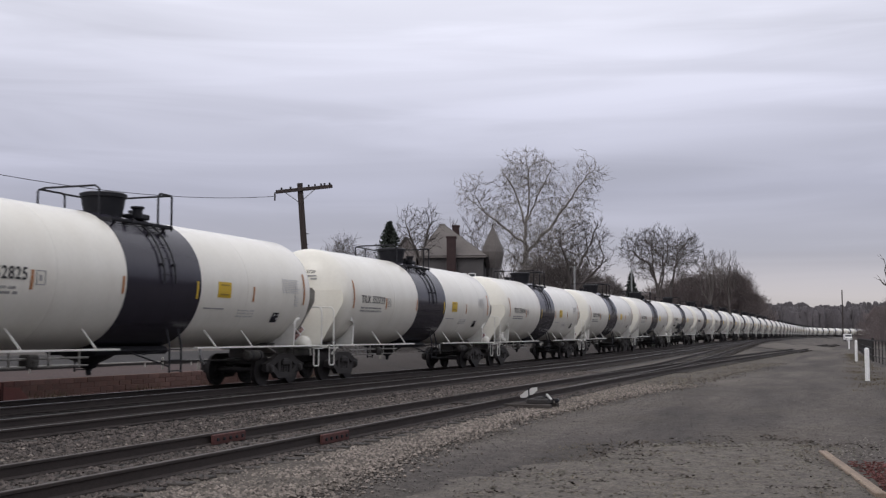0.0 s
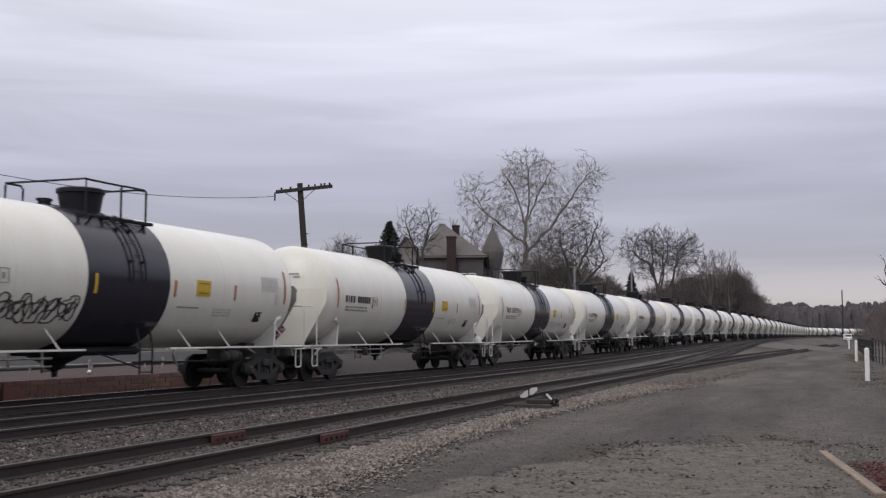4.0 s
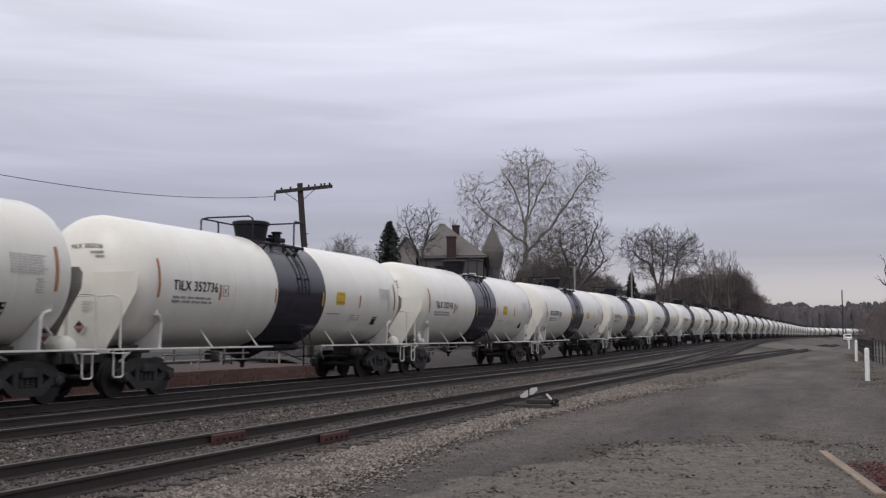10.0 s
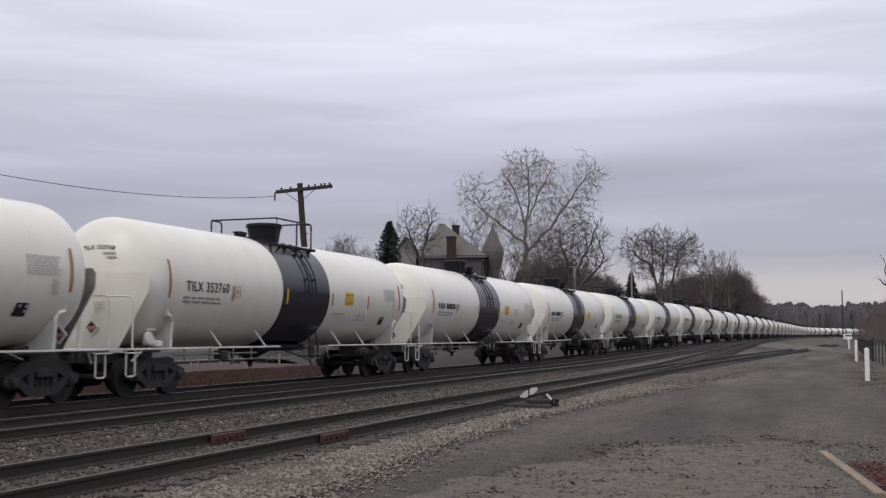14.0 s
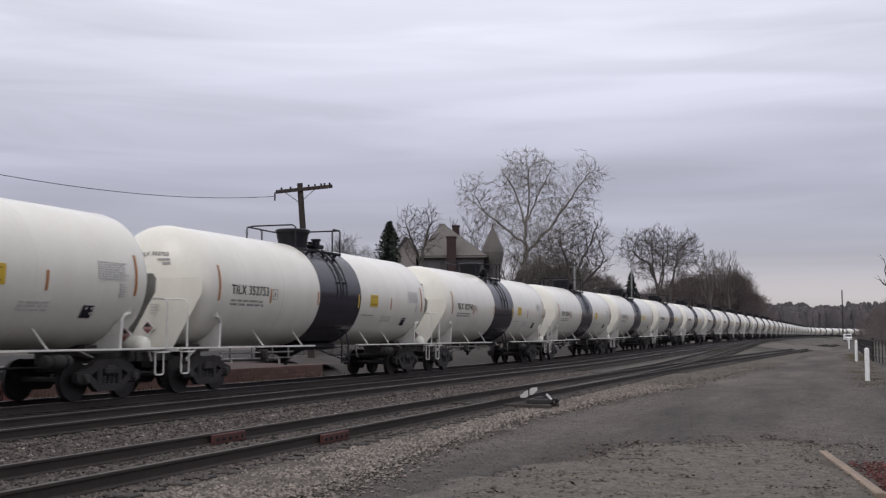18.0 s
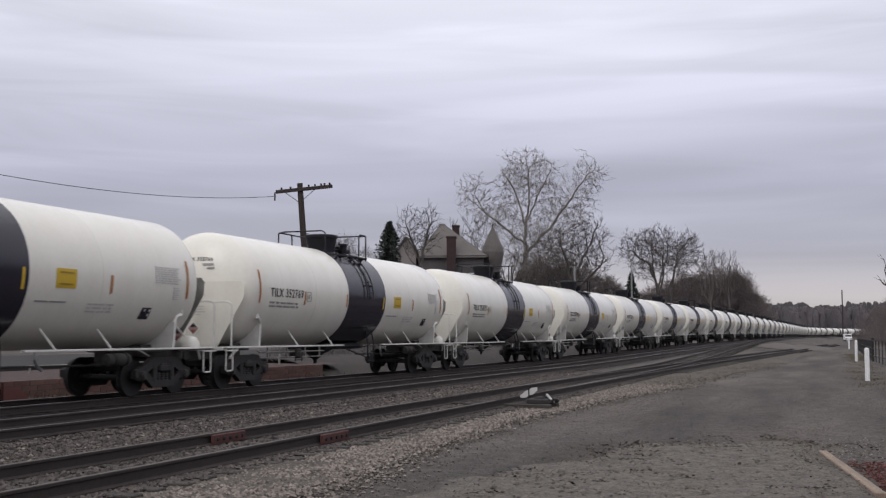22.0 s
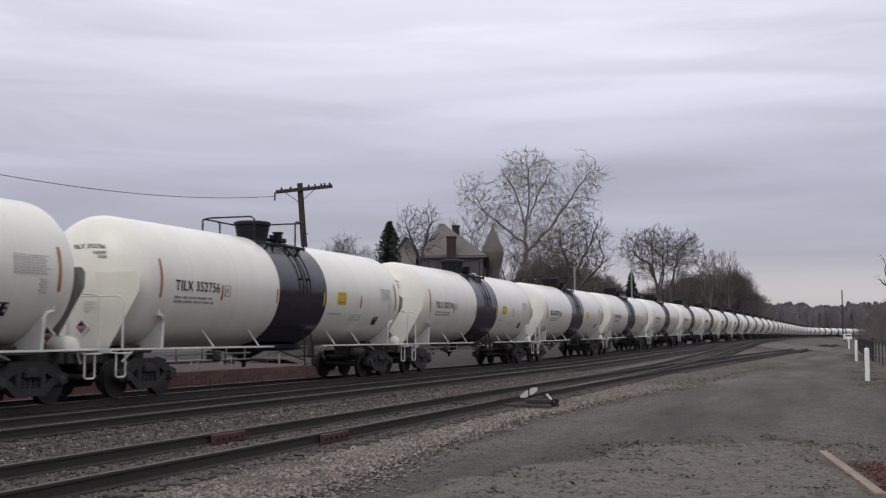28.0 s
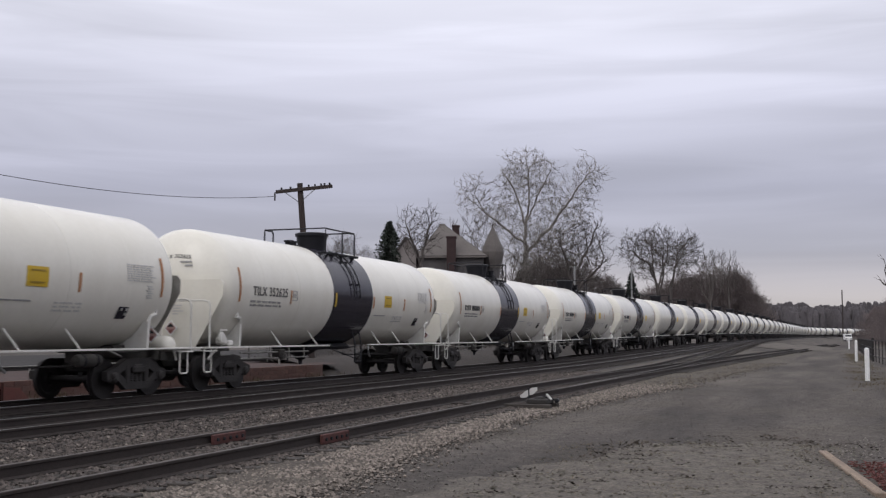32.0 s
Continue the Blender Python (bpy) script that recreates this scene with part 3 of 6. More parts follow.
def car_end(car, e, fine=True):
    """Stub sill, head shield, coupler, platform rails and steps at one end; e is -1 or 1."""
    bm = box((0, e * 7.6, 0.98), (0.62, 2.9, 0.34), bevel=0.02)
    add_box(bm, (0, e * 7.05, 1.14), (1.6, 1.1, 0.2), bevel=0.02)
    part("stub_sill", bm, M["dirty"], car)
    y, q = e * (8.24 if e < 0 else 8.16), 0.0 if e < 0 else 0.12
    # trailing shield is white too: the grey puts its inner face's shade into colour
    part("head_shield", slab([(-0.80 + q, y, 1.16), (0.80 - q, y, 1.16), (1.62 - q, y, 2.50), (1.64 - q, y, 2.82), (1.54 - q, y, 2.94), (-1.54 + q, y, 2.94), (-1.64 + q, y, 2.82), (-1.62 + q, y, 2.50)][::e], 0.03), M["white"] if e < 0 else M["grime_shade"], car, "half-height trapezoid head shield, white at the front, shade grey at the rear")
    bm = box((0, e * 8.95, 0.90), (0.22, 0.34, 0.24), bevel=0.04)
    add_box(bm, (0.08, e * 9.05, 0.90), (0.2, 0.12, 0.28), bevel=0.04)
    add_box(bm, (0, e * 8.6, 0.90), (0.34, 0.4, 0.2), bevel=0.02)
    part("coupler", bm, M["truck"], car)
    bm = box((0, e * 8.70, 1.14), (2.76, 0.40, 0.045), bevel=0.01)
    add_box(bm, (0, e * 8.88, 1.11), (2.76, 0.05, 0.10), bevel=0.01)
    part("end_platform", bm, M["trim"], car)
    for sx in (-1, 1) if fine else (1,):
        x = sx * 1.38
        yy = e * 8.66
        part("end_handrail", tube([(sx * 1.50, yy, 1.14), (sx * 1.50, yy, 2.24), (sx * 1.46, yy, 2.33), (sx * 1.36, yy, 2.37), (sx * 0.16, yy, 2.37), (sx * 0.07, yy, 2.33), (sx * 0.03, yy, 2.24), (sx * 0.03, yy, 1.14)], 0.024, 6), M["trim"], car)
        if not fine:
            continue
        bm = slab([(x, e * 6.90, 1.12), (x, e * 6.99, 1.12), (x + sx * 0.04, e * 7.00, 1.84), (x + sx * 0.04, e * 6.90, 1.80)], 0.05)
        add_tube(bm, [(x + sx * 0.04, e * 6.96, 1.80), (x + sx * 0.05, e * 7.06, 1.92), (x + sx * 0.06, e * 7.24, 1.97), (x + sx * 0.08, e * 7.22, 2.10)], [0.035, 0.045, 0.06, 0.025], 6)
        web = ((0.42, 1.13), (1.37, 1.13), (1.41, 1.82), (1.31, 1.79), (1.16, 1.60), (0.98, 1.44), (0.70, 1.28), (0.44, 1.21))
        add_slab(bm, [(sx * u, e * 6.965, v) for u, v in web], 0.03)
        part("bracket_post", bm, M["trim"], car, "white bolster web with a bent bracket post")
        ys = e * 8.55
        bm = tube([(x, ys + 0.17, 1.12), (x, ys + 0.17, 0.56), (x, ys + 0.12, 0.52), (x, ys - 0.12, 0.52), (x, ys - 0.17, 0.56), (x, ys - 0.17, 1.12)], 0.022, 6)
        add_tube(bm, [(x, ys + 0.3, 1.08), (x + sx * 0.12, ys + 0.25, 1.06), (x + sx * 0.12, ys - 0.25, 1.06), (x, ys - 0.3, 1.08)], 0.018, 5)
        part("sill_step", bm, M["trim"], car)
        part("diagonal_strut", tube([(x, e * 8.1, 1.12), (x - sx * 0.1, e * 8.36, 0.86)], 0.03, 5), M["trim"], car)
    if not fine:
        return

    def diamond(c, r, k):
        return [(c[0], c[1] + k, c[2] - r), (c[0] + r, c[1] + k, c[2]), (c[0], c[1] + k, c[2] + r), (c[0] - r, c[1] + k, c[2])]
    c = (0.08, -8.29, 1.66) if e < 0 else (1.34, 7.22, 1.48)
    frame_ = part("hazard_placard", slab(diamond(c, 0.21, 0.0), 0.008), M["post"], car, "small white diamond placard with red flame field")
    part("placard_field", slab(diamond(c, 0.165, -0.012), 0.006), M["faded"], frame_)
    part("placard_flame", slab([(c[0] - 0.10, c[1] - 0.024, c[2] + 0.03), (c[0] + 0.10, c[1] - 0.024, c[2] + 0.03), (c[0] + 0.03, c[1] - 0.024, c[2] + 0.11), (c[0] - 0.03, c[1] - 0.024, c[2] + 0.11)], 0.006), M["ink"], frame_, "dark flame symbol")
    part("placard_tip", slab([(c[0], c[1] - 0.024, c[2] - 0.15), (c[0] + 0.10, c[1] - 0.024, c[2] - 0.04), (c[0] - 0.10, c[1] - 0.024, c[2] - 0.04)], 0.006), M["placard"], frame_, "red lower corner")
    if e < 0:
        bm = bmesh.new()
        for i, w in enumerate((0.30, 0.24, 0.34, 0.16)):
            add_box(bm, (0.10 + 0.5 * w, -8.276, 2.26 - 0.075 * i), (w, 0.006, 0.03))
        small_print("shield_stencil", bm, M["pale_ink"], car)
    if e > 0:
        bm = lathe([(-0.34, 0.02), (-0.33, 0.14), (-0.27, 0.22), (-0.15, 0.26), (0.15, 0.26), (0.27, 0.22), (0.33, 0.14), (0.34, 0.02)], 18, "x", (0, 0, 0))
        for v in bm.verts:
            v.co = (v.co.x + 1.08, v.co.y + 8.02, max(v.co.z, -0.06) + 1.20)
        part("brake_housing", bm, M["white"], car, "rounded white hand brake housing", smooth=True)
    else:
        bm = lathe([(-0.05, 0.03), (-0.04, 0.13), (0.0, 0.16), (0.04, 0.13), (0.05, 0.03)], 14, "x", (1.34, -7.80, 1.40))
        add_box(bm, (1.2, -7.60, 1.32), (0.26, 0.24, 0.22), bevel=0.05)
        add_box(bm, (1.25, -7.35, 1.26), (0.2, 0.3, 0.16), bevel=0.04)
        add_tube(bm, [(1.3, -7.9, 1.45), (1.34, -7.9, 1.6), (1.34, -7.55, 1.6)], 0.025, 5)
        part("hand_brake", bm, M["trim"], car, "white hand brake gear on the end sill")


def walkway(car, sx, y0, y1, braces, fine=True):
    x = sx * 1.40
    part("side_sill_rail", box((x, (y0 + y1) / 2, 1.145), (0.13, y1 - y0, 0.045), bevel=0.006), M["trim"], car)
    for y in braces if fine and sx > 0 else ():
        b2 = on_shell(y - 0.20, 1.60)
        part("brace", tube([Vector((x, y, 1.15)), (b2.x + 0.01, b2.y, b2.z)], 0.026, 6), M["trim"], car)


STRIPS = []


def build_car(fine=True):
    car = thing("tank_car", "white railway tank car with a black centre band and roof platform", "tank car", group="tank cars of the moving train")
    prof = []
    for k in range(11):
        w = math.pi / 2 * k / 10
        prof.append((-SHELL - HEAD * math.cos(w), max(RADIUS * math.sin(w), 0.02)))
    E = 0.004
    body = prof + [(-6.08, RADIUS), (-6.02, RADIUS), (-6.0, RADIUS + E), (-5.94, RADIUS + E), (-3.95, RADIUS + E), (-3.9, RADIUS + E), (-3.89, RADIUS + E - 0.004), (-3.88, RADIUS + E), (-3.83, RADIUS + E), (3.83, RADIUS + E), (3.88, RADIUS + E), (3.89, RADIUS + E - 0.004), (3.9, RADIUS + E), (3.95, RADIUS + E), (5.94, RADIUS + E), (6.0, RADIUS + E), (6.02, RADIUS), (6.08, RADIUS)] + [(-a, r) for a, r in reversed(prof)]
    part("tank", lathe(body, 72 if fine else 28, "y", (0, 0, MID_Z)), M["white"], car, "white painted steel tank", smooth=True)
    part("centre_band", lathe([(-1.51, RADIUS - 0.02), (-1.505, RADIUS + 0.016), (0.28, RADIUS + 0.016), (0.285, RADIUS + 0.012), (0.29, RADIUS + 0.016), (1.555, RADIUS + 0.016), (1.56, RADIUS - 0.02)], 72 if fine else 28, "y", (0, 0, MID_Z), cap=False), M["band"], car, "glossy black painted band", smooth=True)
    for e in (-1, 1):
        truck(car, e * 7.05, fine)
        car_end(car, e, fine)
    for sx in (-1, 1) if fine else (1,):
        walkway(car, sx, -8.80, -1.48, (-4.62, -2.25), fine)
        walkway(car, sx, 1.70, 8.80, (2.68, 4.56), fine)
    bm = box((0, 0.05, 1.10), (1.5, 3.0, 0.20), bevel=0.09)
    bowl = [(0.52, 0.07), (0.66, 0.09), (0.70, 0.20), (0.82, 0.30), (0.90, 0.52), (0.99, 0.72), (1.10, 0.84)]
    first = set(bm.verts)
    add_lathe(bm, bowl, 16, "z", (0, -0.70, 0))
    for v in set(bm.verts) - first:
        v.co.x *= 0.75
    part("outlet_skid", bm, M["black"], car, "black bottom outlet skid")
    # roof: manway housing, platform, rails, ladder
    def roof(name, b, label="", smooth=False):
        part(name, b, M["black"], car, label, smooth)

    roof("manway_housing", lathe([(4.30, 0.45), (4.48, 0.47), (4.79, 0.525), (4.80, 0.56), (4.89, 0.565), (4.92, 0.50), (4.94, 0.05)], 28, "z", (0, -0.30, 0)), "black cylindrical manway housing", True)
    R = 0.026
    X, ZP = 1.12, 4.16
    for sx in (-1, 1):
        bm = bmesh.new()
        for k in range(7 if fine else 2):
            add_box(bm, (sx * (0.70 + 0.07 * (k if fine else 5 * k)), -0.30, ZP), (0.02 if fine else 0.15, 2.5, 0.05))
        for y in (-1.52, -0.7, 0.1, 0.92):
            add_box(bm, (sx * 0.92, y, ZP - 0.02), (0.50, 0.05, 0.07))
        roof("platform_grating", bm)
        roof("guard_rail", tube([(-X, -1.30, ZP), (-X, -1.30, 4.90), (-X, -1.22, 4.95), (-X, -0.42, 4.95), (-X, -0.33, 4.88), (-X, -0.33, ZP)] if sx < 0 else
                                [(X, 0.94, ZP - 0.1), (X, 0.94, 4.90), (X, 0.88, 4.95), (X, 0.44, 4.95), (X, 0.36, 4.88), (X, 0.36, ZP)], R, 6))
    roof("guard_rail", tube([(-X, -1.28, 4.93), (-0.9, -1.28, 4.97), (0.5, -1.28, 4.97), (0.62, -1.28, 4.90), (0.64, -1.28, ZP)], R, 6))
    roof("guard_rail", tube([(-X, 0.94, ZP), (-X, 0.94, 4.95), (0.6, 0.94, 4.95), (X, 0.94, 4.95)], R, 6))
    roof("guard_rail", tube([(-X, -0.40, 4.94), (-X, 0.94, 4.94)], R, 6))
    for sx in ((1, -1) if fine else (1,)):
        r = RADIUS + 0.08
        bm = bmesh.new()
        for y in (-0.14, 0.32):
            pts = []
            for k in range(9 if fine else 4):
                w = radians(64 - (8.2 if fine else 21) * k)
                pts.append((sx * r * math.cos(w), y, MID_Z + r * math.sin(w)))
            add_tube(bm, pts, 0.024, 5 if fine else 3)
            for w in (radians(44), radians(14)):
                add_box(bm, (sx * (r - 0.03) * math.cos(w), y, MID_Z + (r - 0.03) * math.sin(w)), (0.10, 0.10, 0.05))
        for k in range(5 if fine else 0):
            w = radians(58 - 13.0 * k)
            add_tube(bm, [(sx * r * math.cos(w), -0.14, MID_Z + r * math.sin(w)), (sx * r * math.cos(w), 0.32, MID_Z + r * math.sin(w))], 0.009, 4)
        roof("ladder", bm, "black curved ladder")
        if not fine:
            continue
        bm = bmesh.new()
        for y in (0.55, 1.05):
            add_tube(bm, [(sx * 1.30, y, 1.62), (sx * 1.40, y, 1.2), (sx * 1.40, y, 0.55)], 0.026, 5)
        for z in (0.60, 0.86, 1.12):
            add_tube(bm, [(sx * 1.40, 0.55, z), (sx * 1.40, 1.05, z)], 0.016, 5)
        add_tube(bm, [(sx * 1.40, 0.55, 1.1), (sx * 0.9, 0.1, 1.0)], 0.02, 5)
        add_tube(bm, [(sx * 1.40, 0.55, 0.7), (sx * 0.8, -0.2, 1.05)], 0.02, 5)
        roof("sill_ladder", bm, "black ladder hung below the band")
    part("yellow_panel", curved_patch(2.38, 3.02, 2.45, 2.86, 0.016), M["yellow"], car, "square yellow warning decal")
    if not fine:
        return car
    bm = lathe([(4.36, 0.13), (4.58, 0.13), (4.59, 0.17), (4.64, 0.17)], 12, "z", (0.52, 0.36, 0))
    add_lathe(bm, [(4.36, 0.09), (4.52, 0.09), (4.53, 0.12), (4.58, 0.12)], 12, "z", (0.2, 0.62, 0))
    add_box(bm, (0.38, 0.50, 4.40), (0.5, 0.5, 0.14), bevel=0.03)
    roof("valve_mount", bm)
    for sx in (-1, 1):
        for y in (-1.3, 0.7):
            roof("platform_bracket", tube([(sx * X, y, ZP - 0.02), (sx * 1.02, y, ZP - 0.14)], 0.035, 5))
    part("air_reservoir", lathe([(4.86, 0.02), (4.90, 0.12), (5.00, 0.15), (5.62, 0.15), (5.72, 0.12), (5.76, 0.02)], 16, "y", (1.00, 0, 0.90)), M["dirty"], car, "grimy air reservoir", smooth=True)
    part("reservoir_strap", add_lathe(lathe([(5.06, 0.16), (5.12, 0.16)], 16, "y", (1.00, 0, 0.90)), [(5.5, 0.16), (5.56, 0.16)], 16, "y", (1.00, 0, 0.90)), M["black"], car)
    part("sill_shroud", slab([(0.25, 5.8, 1.13), (1.16, 5.8, 1.13), (1.16, 6.35, 0.95), (0.25, 6.35, 0.95)], 0.04), M["grime_shade"], car, "grimy pale sloping plate before the truck")
    part("air_hose", tube([(1.0, 2.55, 1.1), (1.02, 2.5, 0.95), (1.0, 2.6, 0.8), (0.95, 2.8, 0.72)], 0.035, 6), M["galv"], car)
    # brake rods and pipes under the near side
    for z, r in ((0.97, 0.035), (0.80, 0.03)):
        part("brake_pipe", tube([(0.9, -6.1, z), (0.9, -1.9, z)], r * 0.8), M["grime_shade"], car)
    for y in (-5.6, -4.4, -3.2, -2.2):
        part("pipe_hanger", box((0.9, y, 0.95), (0.04, 0.04, 0.36)), M["grime_shade"], car)
    part("brake_rod", tube([(0.45, 1.6, 0.80), (0.45, 6.0, 0.76)], 0.028), M["truck"], car)
    part("brake_valve", add_box(box((0.85, -3.75, 0.92), (0.3, 0.34, 0.28), bevel=0.04), (0.95, -3.75, 0.86), (0.2, 0.2, 0.2), bevel=0.04), M["dirty"], car)
    # side markings, near side
    for y, z0, z1, mat in ((-7.36, 2.37, 3.30, "orange"), (-4.62, 2.38, 2.78, "orange"), (-1.64, 2.40, 2.80, "orange"), (1.40, 2.38, 2.82, "yellow"), (4.22, 2.38, 2.80, "orange"), (7.22, 2.37, 3.30, "orange")):
        STRIPS.append(part("reflector_strip", curved_patch(y - 0.038, y + 0.038, z0, z1, 0.02, 8), M[mat], car).data)
    small_print("warning_lines", bars([[(0.0, 0.42)], [], [], [], [(0, 0.42)]], 2.49, 2.78, 0.035, 0.024), M["mustard"], car)
    part("placard_holder", curved_patch(5.54, 5.90, 1.84, 2.11, 0.02), M["band"], car, "small black stencilled panel")
    small_print("placard_marks", bars([[(0.02, 0.05), (0.2, 0.06)], [(0.2, 0.06)]], 5.60, 2.05, 0.06, 0.03), M["pale_ink"], car)
    rnd = random.Random(5)
    rows = []
    for i in range(8):
        x, row = 0.0, []
        while x < 0.95:
            w = rnd.uniform(0.05, 0.2)
            row.append((x, w)); x += w + 0.05
        rows.append(row)
    small_print("specification_stencil", bars(rows, 5.86, 3.08, 0.030), M["pale_ink"], car)
    small_print("small_stencil", bars([[(0.05 * i % 0.1, 0.2)] for i in range(6)], 6.62, 2.60, 0.03), M["pale_ink"], car)
    small_print("capacity_stencil", bars([print_row(rnd, 0.85, 0.05) for _ in range(3)], 3.55, 2.14, 0.045), M["pale_ink"], car)
    small_print("outlet_stencil", bars([[(0.0, 0.4), (0.46, 0.5)]], 1.85, 2.16, 0.035), M["grey_ink"], car)
    small_print("weight_stencil", bars([print_row(rnd, 1.75, 0.056) for _ in range(2)], -6.75, 2.40, 0.058), M["grey_ink"], car, "two lines of small grey print")
    bm = bmesh.new()
    for a, b2, c, d in ((-4.50, -4.22, 2.76, 2.78), (-4.50, -4.22, 2.48, 2.50), (-4.50, -4.48, 2.50, 2.76), (-4.24, -4.22, 2.50, 2.76), (-4.41, -4.33, 2.57, 2.69)):
        q = on_shell(0, (c + d) / 2, 0.012)
        add_box(bm, (q.x, (a + b2) / 2, (c + d) / 2), (0.008, b2 - a, d - c))
    small_print("square_stencil", bm, M["grey_ink"], car)
    for i in range(2):
        part("end_stencil", box((0, 0, 0), (0.34 - 0.12 * i, 0.05, 0.006)), M["grey_ink"], car, at=head_pose(60.5 + i, 3.42 - 0.10 * i, 0.022))
    return car


FIRST_CAR, LAST_NEAR, LAST_CAR = -1, 43, 88
CARS = {}
master = build_car(True)
plain = build_car(False)
for k in range(FIRST_CAR, LAST_CAR + 1):
    src = master if k <= LAST_NEAR else plain
    car = src if k in (FIRST_CAR, LAST_NEAR + 1) else copy_thing(src, Matrix())
    CARS[k] = car
for k, car in CARS.items():
    if k in NUMBERS:
        part("car_number", LETTERS[k][0], None, car, at=side_pose(-5.76, 2.68, sx=0.95))
        part("end_number", wrap_on_head(LETTERS[k][1], 59.6, 3.565, 0.014), None, car)
    elif k <= LAST_NEAR:
        part("car_number", bars([[(0.0, 0.12), (0.22, 0.05), (0.36, 0.12), (0.58, 0.14), (0.94, 0.13), (1.12, 0.13), (1.30, 0.13), (1.48, 0.13), (1.66, 0.13), (1.84, 0.13)]], -6.8, 2.66, 0.22), M["ink"], car)

# some cars run the other way round: their hand brake is at the leading end and their markings change sides
TURNED = (2, 3, 5, 14, 15, 16, 17, 18, 40)
swap = {STRIPS[1].name: finish(curved_patch(-4.478, -4.402, 2.38, 2.78, 0.02, 8), "reflector_strip", M["orange"]),
        STRIPS[2].name: finish(curved_patch(-1.445, -1.355, 2.38, 2.82, 0.026, 8), "reflector_strip", M["yellow"]),
        STRIPS[3].name: finish(curved_patch(1.595, 1.685, 2.40, 2.80, 0.02, 8), "reflector_strip", M["orange"]),
        STRIPS[4].name: finish(curved_patch(4.395, 4.485, 2.38, 2.80, 0.02, 8), "reflector_strip", M["orange"])}
for k in range(FIRST_CAR, LAST_NEAR + 1):
    drop = "brake_housing" if k in TURNED else "hand_brake"
    for ob in [o for o in CARS[k].children if o.name.startswith(drop)]:
        bpy.data.objects.remove(ob)
    if k in TURNED or k == 39:
        for ob in CARS[k].children:
            if k != 39 and ob.name.startswith(("manway_housing", "valve_mount", "guard_rail", "platform_")):
                ob.matrix_basis = pose(0, -0.24, 0, 0, 0, 180)
            if ob.name.startswith(("yellow_panel", "warning_lines", "placard")):
                ob.location.y += 0.2
            if k == 39:
                continue
            if ob.name.startswith("centre_band"):
                ob.location.y -= 0.05 if k in (15, 40) else 0.16
            if ob.name.startswith(("car_number", "square_stencil")):
                ob.location.y += 0.16 if ob.name.startswith("square") else 0.10
            if ob.name.startswith("reflector_strip") and ob.data.name in swap:
                ob.data = swap[ob.data.name]



def scrawl(car, y0, y1, z0, z1, letters, r, seed):
    """Sprayed outline letters, not readable: overlapping loops that follow the tank's side."""
    rnd = random.Random(seed)
    bm = bmesh.new()
    w = (y1 - y0) / letters
    for i in range(letters):
        for inner in (1.0, 0.45):
            cy, cz = y0 + w * (i + 0.5) + rnd.uniform(-0.1, 0.1) * w, (z0 + z1) / 2 + rnd.uniform(-0.12, 0.12) * (z1 - z0)
            ph, pts = rnd.uniform(0, 6.28), []
            for k in range(25):
                a = ph + 6.283 * k / 24
                q = inner * (1 + 0.22 * math.sin(3 * a + ph) + 0.12 * math.sin(5 * a))
                pts.append(on_shell(cy + 0.56 * w * q * math.cos(a) + 0.10 * w * math.sin(a), min(max(cz + 0.46 * (z1 - z0) * q * math.sin(a), z0), z1), 0.016))
            add_tube(bm, pts, r, 4)
        tail = [on_shell(y0 + w * (i + 0.3 + 0.10 * k), z0 + (z1 - z0) * (0.1 + 0.16 * k + rnd.uniform(-0.05, 0.05)), 0.016) for k in range(6)]
        add_tube(bm, tail, r, 4)
    part("scrawl", bm, M["ink"], car, "black sprayed outline scrawl")


scrawl(CARS[5], -4.30, -1.85, 1.72, 2.30, 5, 0.017, 3)
scrawl(CARS[5], -6.55, -5.45, 2.00, 2.16, 4, 0.009, 4)

# cars passed since the start, at each time
PASSED = [(0, -0.0020), (1, 1.2617), (2, 2.5308), (3, 3.7990), (6, 7.5870), (7, 8.8444), (8, 10.0990), (9, 11.3550), (10, 12.6072), (11, 13.8610), (12, 15.1136), (13, 16.3520), (14, 17.5822), (17, 21.2331), (18, 22.4589), (19, 23.6890), (20, 24.9063), (21, 26.1281), (22, 27.3427), (23, 28.5588), (24, 29.7710), (25, 30.9823), (28, 34.6024), (29, 35.7999), (30, 36.9969), (31, 38.1902), (32, 39.4020)]
CAR_AT = 34.20


def passed(t):
    """Smooth curve through the table."""
    T, D = [a for a, _ in PASSED], [b for _, b in PASSED]
    n = len(T)
    slope = [(D[i + 1] - D[i]) / (T[i + 1] - T[i]) for i in range(n - 1)]
    rate = [slope[0]] + [(slope[i - 1] * (T[i + 1] - T[i]) + slope[i] * (T[i] - T[i - 1])) / (T[i + 1] - T[i - 1]) for i in range(1, n - 1)] + [slope[-1]]
    i = max(k for k in range(n - 1) if T[k] <= t or k == 0)
    h = T[i + 1] - T[i]
    u = (t - T[i]) / h
    return D[i] * (1 + 2 * u) * (1 - u) ** 2 + h * rate[i] * u * (1 - u) ** 2 + D[i + 1] * u * u * (3 - 2 * u) + h * rate[i + 1] * u * u * (u - 1)


def car_pose(s):
    """A car rests on its two trucks, so it cuts the bend's corner."""
    p, _ = along(s - 7.05)
    q, _ = along(s + 7.05)
    d = q - p
    return Matrix.Translation((p + q) / 2) @ pose(0, 0, 0, math.degrees(math.atan2(d.z, d.xy.length)), 0, -math.degrees(math.atan2(d.x, d.y)))


def motions():
    for k, car in CARS.items():
        walk(car, [(t, car_pose(CAR_AT + CAR * (k - 12 - passed(t) + 11.355))) for t in range(33)])


